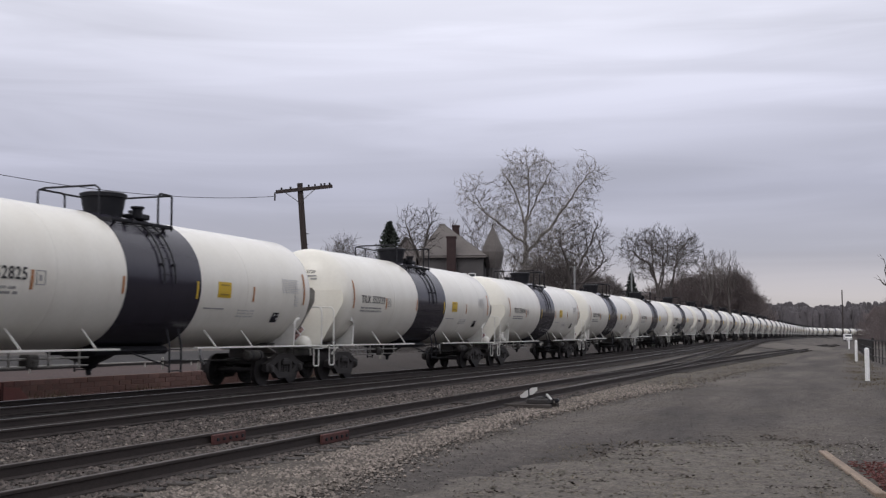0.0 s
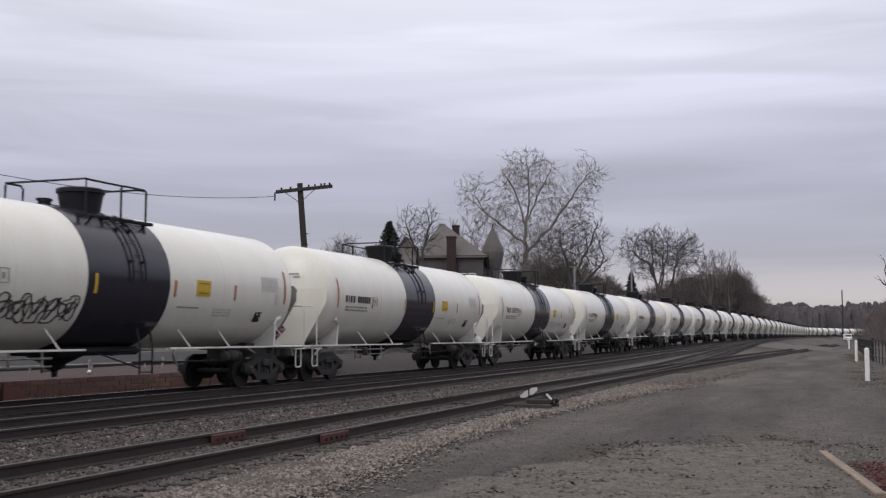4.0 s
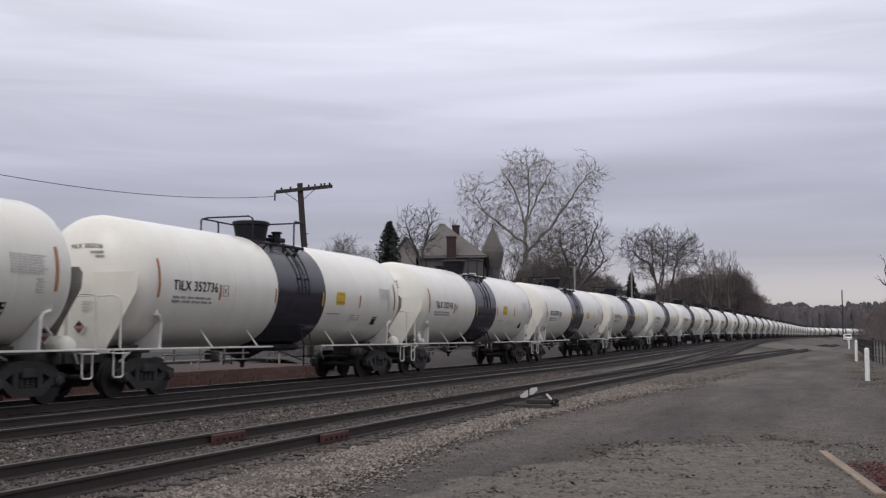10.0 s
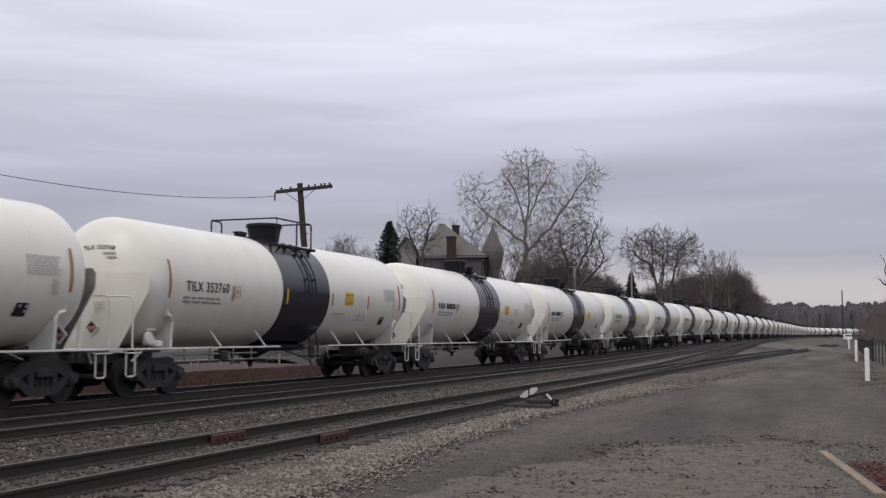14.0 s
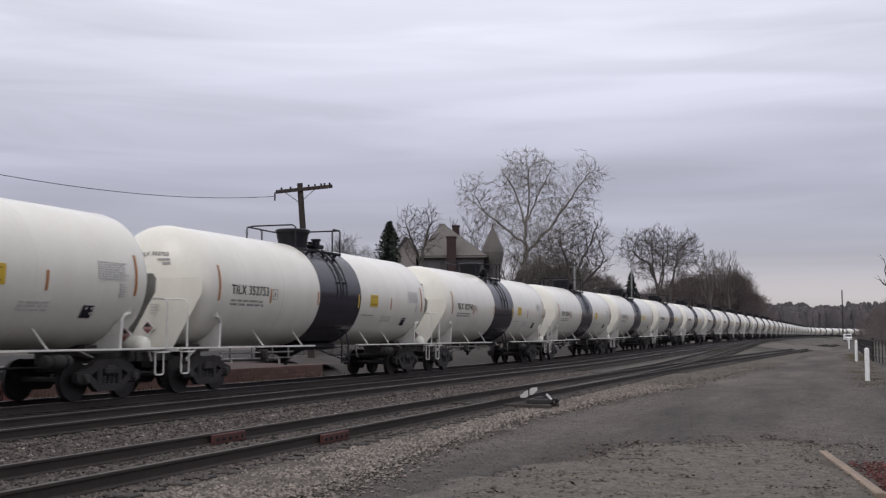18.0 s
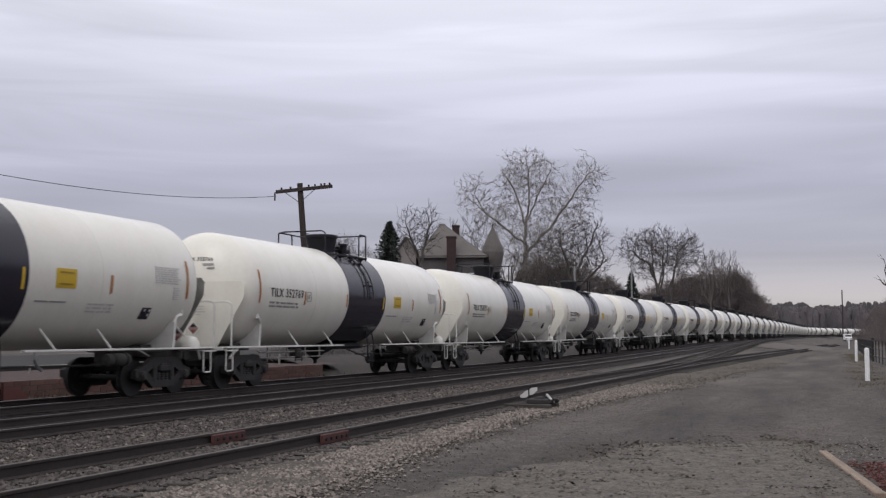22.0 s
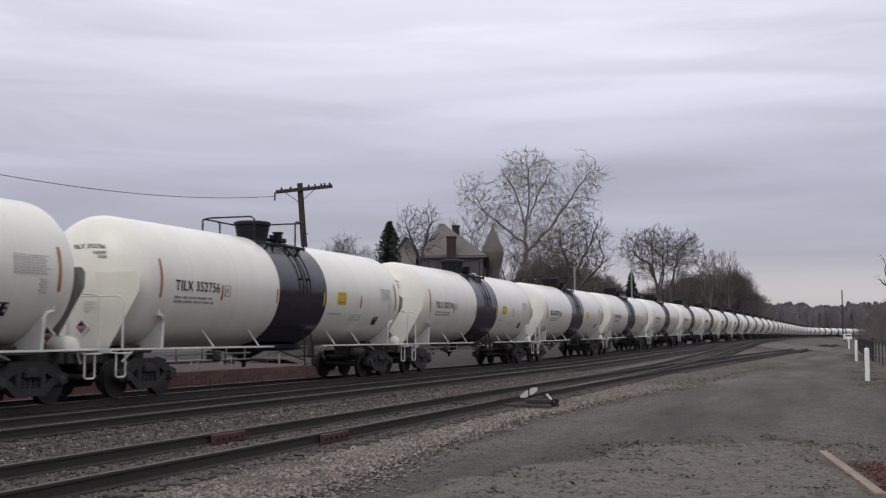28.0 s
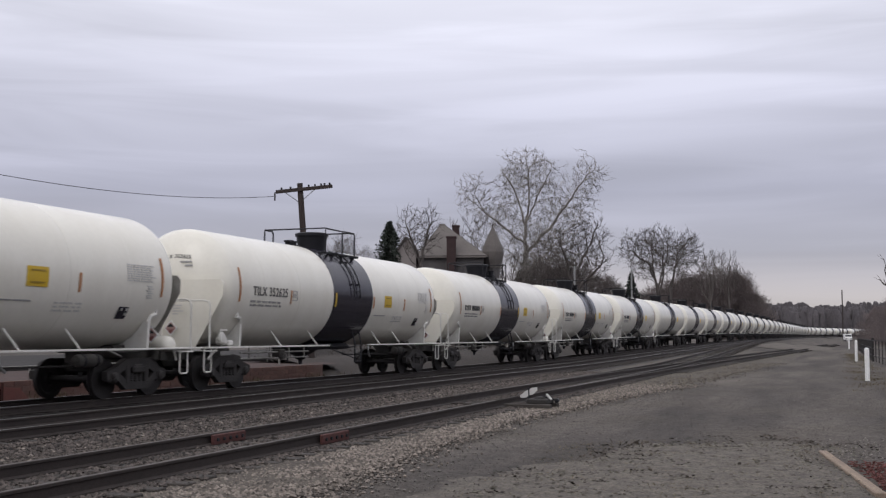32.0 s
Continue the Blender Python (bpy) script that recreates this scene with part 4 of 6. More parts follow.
# ---------------------------------------------------------------- trees
def grow(rnd, height, width, fork, limbs, depth, trunk_r, spread, low, twiggy):
    """Trunk and branches of a bare tree: limbs fan out from the fork and split again and again inside a lobed egg-shaped crown. spread: how far the outer limbs lean, in degrees."""
    out = []
    cz, hz, rx = height * (1 + low) / 2, height * (1 - low) / 2, width / 2
    ph = rnd.uniform(0, 50)

    def egg(q):
        """Over 1 outside the crown, whose outline is lobed and uneven."""
        d = Vector((q.x / rx, q.y / rx, (q.z - cz) / hz))
        l = d.length
        if l < 0.2:
            return l
        return l / (0.92 + 0.32 * noise.noise(d / l * 1.9 + Vector((ph, 0, 0))))

    def wild():
        return Vector((rnd.uniform(-1, 1), rnd.uniform(-1, 1), rnd.uniform(-1, 1)))

    def branch(p, d, length, r, level):
        n = 4 if level <= 2 else 3
        pts, rs, q, v, cut = [p.copy()], [r], p.copy(), d.copy(), False
        for i in range(n):
            v = (v + wild() * (0.13 if level <= 2 else 0.24) + Vector((0, 0, 0.05 if level > 1 else 0.02))).normalized()
            nq = q + v * length / n
            e = egg(nq)
            if e > 1.0 and e > egg(q) and q.z > height * fork:
                if level <= 2:
                    back = Vector((0, 0, cz)) - nq
                    v = (v + back.normalized() * 0.35).normalized()
                    nq = q + v * length / n * 0.7
                if level > 2 or e > 1.12:
                    cut = True
            q = nq
            pts.append(q.copy()); rs.append(r * (1 - 0.32 * (i + 1) / n))
            if cut:
                break
        last = level >= depth or cut
        if last:
            rs[-1] = 0.004
        out.append((pts, rs, level))
        if last:
            for _ in range(twiggy):
                i = rnd.randrange(len(pts) - 1)
                s = pts[i].lerp(pts[i + 1], rnd.random())
                t = (v + wild() * 0.75 + Vector((0, 0, 0.15))).normalized() * min(length, height * 0.06) * rnd.uniform(0.4, 0.9)
                out.append(([s, s + t * 0.5 + wild() * 0.12 * t.length, s + t], [rs[i] * 0.5, rs[i] * 0.4, 0.003], level + 1))
            return
        side = v.cross(wild()).normalized()
        for k in range(3 if rnd.random() < 0.2 else 2):
            ang = radians(rnd.uniform(12, 26) if k == 0 else rnd.uniform(26, 46))
            nd = (v * math.cos(ang) + side * math.sin(ang) * (1, -1, 0.3)[k] + wild() * 0.06).normalized()
            branch(q, nd, length * (rnd.uniform(0.76, 0.92) if k == 0 else rnd.uniform(0.62, 0.82)), rs[-1] * (0.84 if k == 0 else 0.66), level + 1)
        for _ in range(rnd.choice((1, 1, 2))):
            f = rnd.uniform(0.3, 0.9) * (len(pts) - 1)
            i = int(f)
            s = pts[i].lerp(pts[i + 1], f - i)
            w = (pts[i + 1] - pts[i]).normalized()
            sd = w.cross(wild()).normalized()
            ang = radians(rnd.uniform(35, 62))
            branch(s, w * math.cos(ang) + sd * math.sin(ang), length * rnd.uniform(0.42, 0.66), rs[i] * 0.45, level + rnd.choice((1, 2)))

    top = height * fork
    tp, tr, p = [Vector((0, 0, -0.4))], [trunk_r * 1.3], Vector((0, 0, -0.4))
    for i in range(6):
        p = p + Vector((rnd.uniform(-1, 1) * trunk_r * 0.5, rnd.uniform(-1, 1) * trunk_r * 0.5, (top + 0.4) / 6))
        tp.append(p.copy()); tr.append(trunk_r * (1 - 0.25 * (i + 1) / 6))
    for j in range(limbs):
        a = j * 2.4 + rnd.uniform(-0.4, 0.4)
        f = j / max(limbs - 1, 1)
        s = tp[-1].lerp(tp[-3], f * rnd.random())
        inc = radians(spread * (0.10 + 0.90 * f))
        d = Vector((math.cos(a) * math.sin(inc), math.sin(a) * math.sin(inc), math.cos(inc)))
        branch(s, d, (height - top) * rnd.uniform(0.28, 0.36), tr[-1] * rnd.uniform(0.60, 0.88), 1)
    return [(tp, tr, 0)], out


def tubes_mesh(name, tubes, mat, sides):
    vs, fs = [], []
    for pts, rs, lvl in tubes:
        n = sides[min(lvl, len(sides) - 1)]
        first = len(vs)
        for i, q in enumerate(pts):
            d = (pts[min(i + 1, len(pts) - 1)] - pts[max(i - 1, 0)]).normalized()
            sd = d.cross(Vector((0.3, 0.2, 1)) if abs(d.z) < 0.9 else Vector((1, 0.2, 0))).normalized()
            up = d.cross(sd)
            for k in range(n):
                a = 2 * math.pi * k / n
                vs.append(q + (sd * math.cos(a) + up * math.sin(a)) * rs[i])
        for i in range(len(pts) - 1):
            for k in range(n):
                fs.append((first + i * n + k, first + i * n + (k + 1) % n, first + (i + 1) * n + (k + 1) % n, first + (i + 1) * n + k))
    me = bpy.data.meshes.new(name)
    me.from_pydata(vs, [], fs)
    me.shade_smooth()
    me.materials.append(mat)
    return me


def bare_tree(seed, at, height, width, trunk_r, label, mat="bark", limbs=6, depth=4, fork=0.3, spread=45, low=0.25, thin=0.015, twiggy=4):
    rnd = random.Random(seed)
    t = thing("bare_tree", label, "tree", Matrix.Translation(at))
    trunk, out = grow(rnd, height, width, fork, limbs, depth, trunk_r, spread, low, twiggy)
    out = [(p, [max(r, thin) for r in rs], l) for p, rs, l in out]
    part("trunk", tubes_mesh("trunk", trunk, M[mat], (9,)), None, t)
    part("crown", tubes_mesh("crown", out, M[mat], (9, 6, 4, 3, 3)), None, t, "leafless branching crown")
    return t


def colonise(rnd, limbs, lobes, count, step, kill, reach, up):
    """Branches that grow towards free room inside the crown's lobes. limbs: seeded main limbs; gives points and parents."""
    pts, par = [], []

    def seed_limb(line, deep):
        line = [Vector((u, deep * k / max(len(line) - 1, 1), z)) for k, (u, z) in enumerate(line)]
        last = -1
        if pts:
            last = int(np.argmin([(Vector(q) - line[0]).length for q in pts]))
            line[0] = Vector(pts[last])
        for a, b in zip(line, line[1:]):
            n = max(int((b - a).length / step), 1)
            for k in range(0 if last < 0 else 1, n + 1):
                q = a.lerp(b, k / n) + Vector(rnd.normal(0, step * 0.30, 3))
                pts.append(tuple(q)); par.append(last)
                last = len(pts) - 1

    for i, line in enumerate(limbs):
        seed_limb(line, 0.0 if i == 0 else rnd.uniform(-1, 1) * 2.2 * step * len(line))
    room = []
    total = sum(a * a * b for _, _, a, b in lobes)
    for u, z, a, b in lobes:
        for _ in range(int(count * a * a * b / total)):
            d = rnd.normal(0, 1, 3)
            d *= rnd.rand() ** 0.40 / np.linalg.norm(d)
            d *= 1.0 + 0.75 * noise.noise((d[0] * 2.3 + u, d[1] * 2.3, d[2] * 2.3 + z))
            room.append((u + d[0] * a, d[1] * a, z + d[2] * b))
    room = np.array(room)
    P = np.array(pts)
    gap = np.linalg.norm(room[:, None] - P[None], axis=2)
    near, dist = gap.argmin(1), gap.min(1)
    kids = Counter(par)
    for _ in range(170):
        live = dist < reach
        if not live.any():
            break
        d = room[live] - P[near[live]]
        d /= np.linalg.norm(d, axis=1)[:, None] + 1e-9
        pull = np.zeros_like(P)
        np.add.at(pull, near[live], d)
        grown = [k for k in np.unique(near[live]) if kids[int(k)] < 3]
        if not grown:
            break
        v = pull[grown]
        back = np.array([par[k] if par[k] >= 0 else k for k in grown])
        ahead = P[grown] - P[back]
        v = v / (np.linalg.norm(v, axis=1)[:, None] + 1e-9) + 0.50 * ahead / step + rnd.normal(0, 0.13, v.shape) + np.array((0, 0, up))
        v = P[grown] + v / np.linalg.norm(v, axis=1)[:, None] * step
        for k in grown:
            kids[int(k)] += 1
        first = len(P)
        par += [int(k) for k in grown]
        P = np.vstack([P, v])
        g = np.linalg.norm(room[:, None] - v[None], axis=2)
        gi, gd = g.argmin(1), g.min(1)
        closer = gd < dist
        near, dist = np.where(closer, first + gi, near), np.minimum(gd, dist)
        stay = dist > kill
        room, near, dist = room[stay], near[stay], dist[stay]
        if not len(room):
            break
    return P, par


def spreading_tree(seed, at, limbs, lobes, label, mat, trunk_r, count=1500, step=0.45, kill=0.7, reach=6.0, up=0.10, tip=0.014, power=2.5, twigs=2):
    """A bare tree with known main limbs: trunk, and a crown of branches that taper to twigs."""
    rnd = np.random.RandomState(seed)
    t = thing("bare_tree", label, "tree", Matrix.Translation(at) @ pose(0, 0, 0, 0, 0, TURN))
    P, par = colonise(rnd, limbs, lobes, count, step, kill, reach, up)
    n = len(P)
    kids = [[] for _ in range(n)]
    for i, p in enumerate(par):
        if p >= 0:
            kids[p].append(i)
    load = [0.0] * n
    for i in range(n - 1, -1, -1):
        load[i] = max(load[i], tip ** power)
        if par[i] >= 0:
            load[par[i]] += load[i]
    k = trunk_r / load[0] ** (1 / power)
    rad = [max(tip, q ** (1 / power) * (k if k < 1 else k ** (min(1.0, q / load[0] * 12) ** 0.5))) for q in load]
    # ease the kinks
    Q = P.copy()
    for i in range(n):
        if par[i] >= 0 and kids[i]:
            Q[i] = 0.5 * P[i] + 0.25 * P[par[i]] + 0.25 * P[kids[i][0]]
    P = [Vector(q) for q in Q]
    tubes, todo = [], [(0, -1)]
    while todo:
        i, before = todo.pop()
        line, rs = ([P[before]], [rad[i]]) if before >= 0 else ([], [])
        while True:
            line.append(P[i]); rs.append(rad[i])
            if not kids[i]:
                rs[-1] = tip * 0.5
                break
            kids[i].sort(key=lambda j: -load[j])
            todo += [(j, i) for j in kids[i][1:]]
            i = kids[i][0]
        if len(line) > 1:
            tubes.append((line, rs, 0 if rs[0] > 0.15 else 1 if rs[0] > 0.06 else 2))
        if rs[0] < 0.12:
            for _ in range(twigs):
                a = line[rnd.randint(len(line))]
                d = (line[-1] - line[0]).normalized() + Vector(rnd.normal(0, 0.42, 3)) + Vector((0, 0, 0.30))
                d = d.normalized() * step * rnd.uniform(1.0, 2.6)
                tubes.append(([a, a + d * 0.5 + Vector(rnd.normal(0, 0.08 * step, 3)), a + d], [tip * 0.9, tip * 0.8, tip * 0.4], 2))
    stem = tubes[0]
    cut = max(int(len(stem[0]) * 0.45), 2)
    first = ([stem[0][0] - Vector((0, 0, 1.2))] + stem[0][:cut + 1], [stem[1][0] * 1.25] + stem[1][:cut + 1], 0)
    part("trunk", tubes_mesh("trunk", [first], M[mat], (9,)), None, t)
    tubes[0] = (stem[0][cut:], stem[1][cut:], 0)
    part("crown", tubes_mesh("crown", tubes, M[mat], (8, 5, 3)), None, t, "leafless branching crown")
    return t


def conifer(seed, at, height, width, label, blunt=0.8, tiers=0):
    """Evergreen: trunk, boughs and several thousand short needle sprays; tiers: visible storeys of boughs."""
    rnd = random.Random(seed)
    t = thing("conifer", label, "tree", Matrix.Translation(at))
    part("trunk", tube([(0, 0, -0.3), (0, 0, height * 0.9)], [width * 0.05, 0.03], 7), M["dark_bark"], t)
    vs, fs = [], []
    for _ in range(9000):
        f = 1 - math.sqrt(rnd.random()) if blunt > 0.7 else rnd.random()
        a = rnd.uniform(0, 6.283)
        r = width / 2 * (1 - f) ** blunt * (0.80 + 1.0 * noise.noise((math.cos(a) * 1.6, math.sin(a) * 1.6, f * height * 1.3 + seed)))
        if tiers:
            r *= 0.62 + 0.55 * (1 - (f * tiers) % 1.0)
        r = (r + 0.04) * math.sqrt(rnd.uniform(0.15, 1.0))
        c = Vector((r * math.cos(a), r * math.sin(a), height * f - 0.16 * r))
        out = Vector((math.cos(a), math.sin(a), rnd.uniform(-0.9, 0.5)))
        d = (out + Vector((rnd.uniform(-1, 1), rnd.uniform(-1, 1), rnd.uniform(-1, 1))) * 0.8).normalized() * rnd.uniform(0.10, 0.26)
        e = d.cross(Vector((rnd.uniform(-1, 1), rnd.uniform(-1, 1), rnd.uniform(-1, 1)))).normalized() * rnd.uniform(0.05, 0.10)
        first = len(vs)
        vs += [c - d * 0.4 + e, c - d * 0.4 - e, c + d]
        fs.append((first, first + 1, first + 2))
    me = bpy.data.meshes.new("crown")
    me.from_pydata(vs, [], fs)
    me.materials.append(M["needles"])
    part("crown", me, None, t, "dense dark green needles")
    return t


def thicket(name, label, seed, spots, mat="brush", twig=0.03, category="thicket"):
    """Winter brush: upright stems in domes filled with a great many fine twigs. spots: (x, y, z, height, count, radius)."""
    rnd = random.Random(seed)
    tubes = []
    for x, y, z, h, count, rad in spots:
        for _ in range(26):
            a, d = rnd.uniform(0, 6.28), rad * math.sqrt(rnd.random())
            p = Vector((x + d * math.cos(a), y + d * math.sin(a), z - 0.2))
            q = p + Vector((rnd.uniform(-0.2, 0.2), rnd.uniform(-0.2, 0.2), 1)) * h * rnd.uniform(0.5, 0.9) * (1 - 0.4 * (d / rad) ** 2)
            tubes.append(([p, p.lerp(q, 0.5) + Vector((rnd.uniform(-0.4, 0.4), rnd.uniform(-0.4, 0.4), 0)), q], [twig * 2.0, twig * 1.4, twig * 0.4], 3))
        for _ in range(count):
            a, f = rnd.uniform(0, 6.28), rnd.random() ** 0.8
            d = rad * math.sqrt(max(1 - f * f, 0.02)) * math.sqrt(rnd.random()) * (1 + 0.3 * noise.noise((math.cos(a) * 2, math.sin(a) * 2, f * 3 + x)))
            s = Vector((x + d * math.cos(a), y + d * math.sin(a), z + h * f * (0.9 + 0.25 * noise.noise((x + d * math.cos(a) * 0.8, y + d * math.sin(a) * 0.8, 2)))))
            w = Vector((rnd.uniform(-1, 1) + 0.5 * math.cos(a), rnd.uniform(-1, 1) + 0.5 * math.sin(a), rnd.uniform(0.0, 1.5))).normalized() * rnd.uniform(0.06, 0.14) * h
            tubes.append(([s, s + w], [twig, twig * 0.35], 3))
    ob = new(name, tubes_mesh(name, tubes, M[mat], (3,)))
    return tagged(ob, label, category, kind="stuff")


def at_view(px, depth, z=0.0):
    """Ground place in the direction px (share of the picture's half width, right positive) at a depth."""
    half = math.tan(radians(43.89 / 2))
    depth *= 1.119
    t = radians(TURN)
    f, r = Vector((-math.sin(t), math.cos(t), 0)), Vector((math.cos(t), math.sin(t), 0))
    p = f * depth + r * depth * half * px
    return (p.x, p.y, z)


def px(x):
    return (x - 784) / 784


# ---------------------------------------------------------------- far distance
def far_ridge(name, label, depth, x0, x1, low, high, seed, mat="brush", step=2.2):
    """Wooded skyline: a bank of many small crowns, thick enough to stand as a wood."""
    rnd = random.Random(seed)
    vs, fs = [], []
    n = int((x1 - x0) / step)
    for row in range(3):
        for i in range(n):
            x = x0 + (x1 - x0) * (i + rnd.random()) / n
            p = Vector(at_view(px(x), depth + row * 25 + rnd.uniform(-8, 8)))
            h = (low + (high - low) * (0.5 + 0.5 * noise.noise((x * 0.012, seed, row)))) * rnd.uniform(0.85, 1.08) * (1 + 0.10 * row)
            w = depth * 0.0042 * rnd.uniform(0.7, 1.5)
            first = len(vs)
            k = 7
            for lev, (zz, rr) in enumerate(((-0.05, 0.9), (0.5, 1.0), (0.8, 0.75), (0.97, 0.35))):
                for j in range(k):
                    a = 6.283 * j / k + rnd.uniform(-0.3, 0.3)
                    q = rr * w * rnd.uniform(0.7, 1.2)
                    vs.append((p.x + q * math.cos(a), p.y + q * math.sin(a), h * zz * rnd.uniform(0.96, 1.03)))
            for lev in range(3):
                for j in range(k):
                    fs.append((first + lev * k + j, first + lev * k + (j + 1) % k, first + (lev + 1) * k + (j + 1) % k, first + (lev + 1) * k + j))
            fs.append(tuple(first + 3 * k + j for j in range(k)))
    me = bpy.data.meshes.new(name)
    me.from_pydata(vs, [], fs)
    me.materials.append(M[mat])
    return tagged(new(name, me), label, "woods", kind="stuff")


M["haze_wood"] = material("distant_winter_woods", (0.105, 0.096, 0.102), 0.95, tone=(0.080, 0.072, 0.077), scale=0.02, amount=0.6, fine=0.6, fine_amount=0.2, bump=0, piece=0.12)
far_ridge("distant_woods", "distant grey-brown leafless woods on the skyline", 1150, 1240, 1700, 29, 38, 3, "haze_wood")
far_ridge("distant_woods", "distant grey-brown woods behind the houses", 420, -200, 1330, 7, 11, 5, "haze_wood", 3.0)



def unseen_wood_belt(name, label, line, height, seed, mat="haze_wood"):
    """Unseen woods added round the back of the yard to block low sky light: rows of rounded crowns on trunks' height.
    """
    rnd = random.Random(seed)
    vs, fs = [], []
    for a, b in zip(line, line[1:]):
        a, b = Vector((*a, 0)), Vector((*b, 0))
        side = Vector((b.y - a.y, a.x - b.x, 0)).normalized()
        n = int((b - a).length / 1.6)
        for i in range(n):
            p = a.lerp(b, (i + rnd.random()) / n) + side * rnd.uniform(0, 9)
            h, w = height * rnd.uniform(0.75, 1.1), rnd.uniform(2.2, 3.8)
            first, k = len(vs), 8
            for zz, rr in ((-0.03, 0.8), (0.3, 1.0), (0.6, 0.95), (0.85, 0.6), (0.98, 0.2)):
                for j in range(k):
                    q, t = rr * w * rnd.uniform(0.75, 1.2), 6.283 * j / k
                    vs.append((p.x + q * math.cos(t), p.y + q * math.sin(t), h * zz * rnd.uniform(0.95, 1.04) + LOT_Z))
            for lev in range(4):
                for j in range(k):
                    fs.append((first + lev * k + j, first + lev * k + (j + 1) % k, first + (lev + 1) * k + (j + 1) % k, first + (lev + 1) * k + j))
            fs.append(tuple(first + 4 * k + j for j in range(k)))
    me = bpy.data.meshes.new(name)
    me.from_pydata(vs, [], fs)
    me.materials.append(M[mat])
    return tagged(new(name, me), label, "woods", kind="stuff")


# out of view; added to darken the lower sides of the tanks
unseen_wood_belt("yard_woods", "unseen grey-brown woods added behind the yard to block low sky light", [(62, 260), (46, 120), (38, 30), (30, -40), (-5, -62), (-60, -58)], 11.5, 6)

# ---------------------------------------------------------------- trees and brush
spreading_tree(11, at_view(px(930), 130, 0.9), [[(0, 0), (0.1, 5), (0.1, 9.8), (0.1, 15.4)], [(-0.2, 12.6), (-3.0, 15.1), (-5.6, 17.3), (-6.7, 19.6), (-6.0, 21.6)], [(-5.4, 17.1), (-8.2, 19.4)], [(0.1, 15.2), (-0.9, 18.8), (-2.8, 22.2)], [(0.1, 15.3), (0.4, 19.6), (0.1, 23.7)], [(0.1, 15.3), (1.5, 18.8), (3.4, 22.5)], [(0.1, 11.3), (3.4, 15.1), (5.5, 17.7), (6.9, 20.3), (9.3, 22.7)], [(0.1, 9.0), (3.0, 11.6), (5.0, 13.4)], [(0.1, 9.6), (-2.6, 12.0)]],
               [(0.4, 21.1, 4.3, 3.9), (-6.9, 19.2, 2.3, 2.7), (-3.2, 16.6, 3.1, 2.5), (8.2, 21.2, 2.6, 3.1), (5.4, 17.0, 3.6, 3.6), (1.1, 13.2, 4.6, 3.6), (2.5, 9.4, 5.5, 2.8)], "tall leafless sycamore with pale mottled bark and crooked limbs", "pale_bark", 0.42, 10800, 0.46, 0.48, 2.6, 0.24, 0.022, 2.12, 4)
spreading_tree(23, at_view(px(1015), 108, 0.9), [[(0, 0), (0.0, 3.2), (0.0, 6.0)], [(0, 5.4), (-0.9, 8.3), (-1.6, 10.7)], [(0, 5.8), (0.9, 8.6), (2.2, 10.7)], [(0, 5.0), (1.9, 7.2), (3.4, 8.6)]],
               [(1.7, 11.1, 2.5, 2.7), (-1.6, 9.8, 2.2, 2.3), (2.9, 8.4, 1.6, 1.7)], "dark leafless tree with a dense twiggy crown", "dark_bark", 0.26, 2600, 0.38, 0.42, 2.6, 0.16, 0.018, 2.15, 4)
spreading_tree(31, at_view(px(744), 94, 0.9), [[(0, 0), (0.1, 4.0), (0.1, 7.3)], [(0.1, 7.0), (-0.5, 8.9), (-1.2, 10.8)], [(0.1, 7.2), (0.4, 8.9), (0.8, 11.3)], [(0.1, 6.6), (-1.4, 8.4)]],
               [(-1.2, 10.9, 1.35, 1.85), (0.6, 11.2, 1.4, 2.1), (-0.3, 9.4, 1.9, 1.3)], "small dark leafless tree beside the house", "dark_bark", 0.17, 1500, 0.30, 0.34, 2.2, 0.14, 0.014, 2.15, 4)
bare_tree(37, at_view(px(838), 150, 0.9), 20.5, 10.5, 0.28, "leafless tree behind the house", "bark", 6, 5, 0.4, 50, 0.35, 0.02, 2)
bare_tree(38, at_view(px(790), 165, 0.9), 20.0, 9.0, 0.28, "leafless tree behind the house roof", "bark", 6, 4, 0.4, 45, 0.4, 0.025, 4)
spreading_tree(47, at_view(px(1165), 190, 0.9), [[(0, 0), (0.0, 5.0), (0.1, 9.4)], [(0, 8.6), (-1.6, 14.2), (-4.9, 17.2)], [(0, 9.2), (-0.8, 14.0), (-0.5, 17.6)], [(0, 9.0), (1.2, 13.8), (2.0, 17.4)], [(0, 7.0), (0.8, 11.5), (0.6, 16.0)]],
               [(-0.9, 18.2, 4.4, 3.0), (-4.9, 17.0, 2.8, 2.8), (1.6, 16.2, 3.5, 3.5), (-1.0, 14.5, 4.2, 2.8)], "broad leafless tree with dark spreading limbs", "dark_bark", 0.40, 5200, 0.56, 0.58, 4.0, 0.26, 0.026, 2.15, 5)
spreading_tree(53, at_view(px(1190), 200, 0.9), [[(0, 0), (-0.4, 5.0), (-0.4, 10.2)], [(-0.4, 9.6), (1.2, 14.8), (3.7, 19.4)], [(-0.4, 10.0), (0.4, 14.0), (1.6, 17.6)]],
               [(3.5, 18.2, 2.8, 3.2), (1.7, 15.4, 2.4, 3.0)], "tall leafless tree leaning over thick brush", "dark_bark", 0.28, 3200, 0.56, 0.58, 4.0, 0.26, 0.026, 2.15, 5)
bare_tree(59, at_view(px(1258), 215, 0.9), 20.8, 8.5, 0.26, "tall leafless tree among thick brush", "bark", 6, 4, 0.45, 35, 0.4, 0.022, 4)
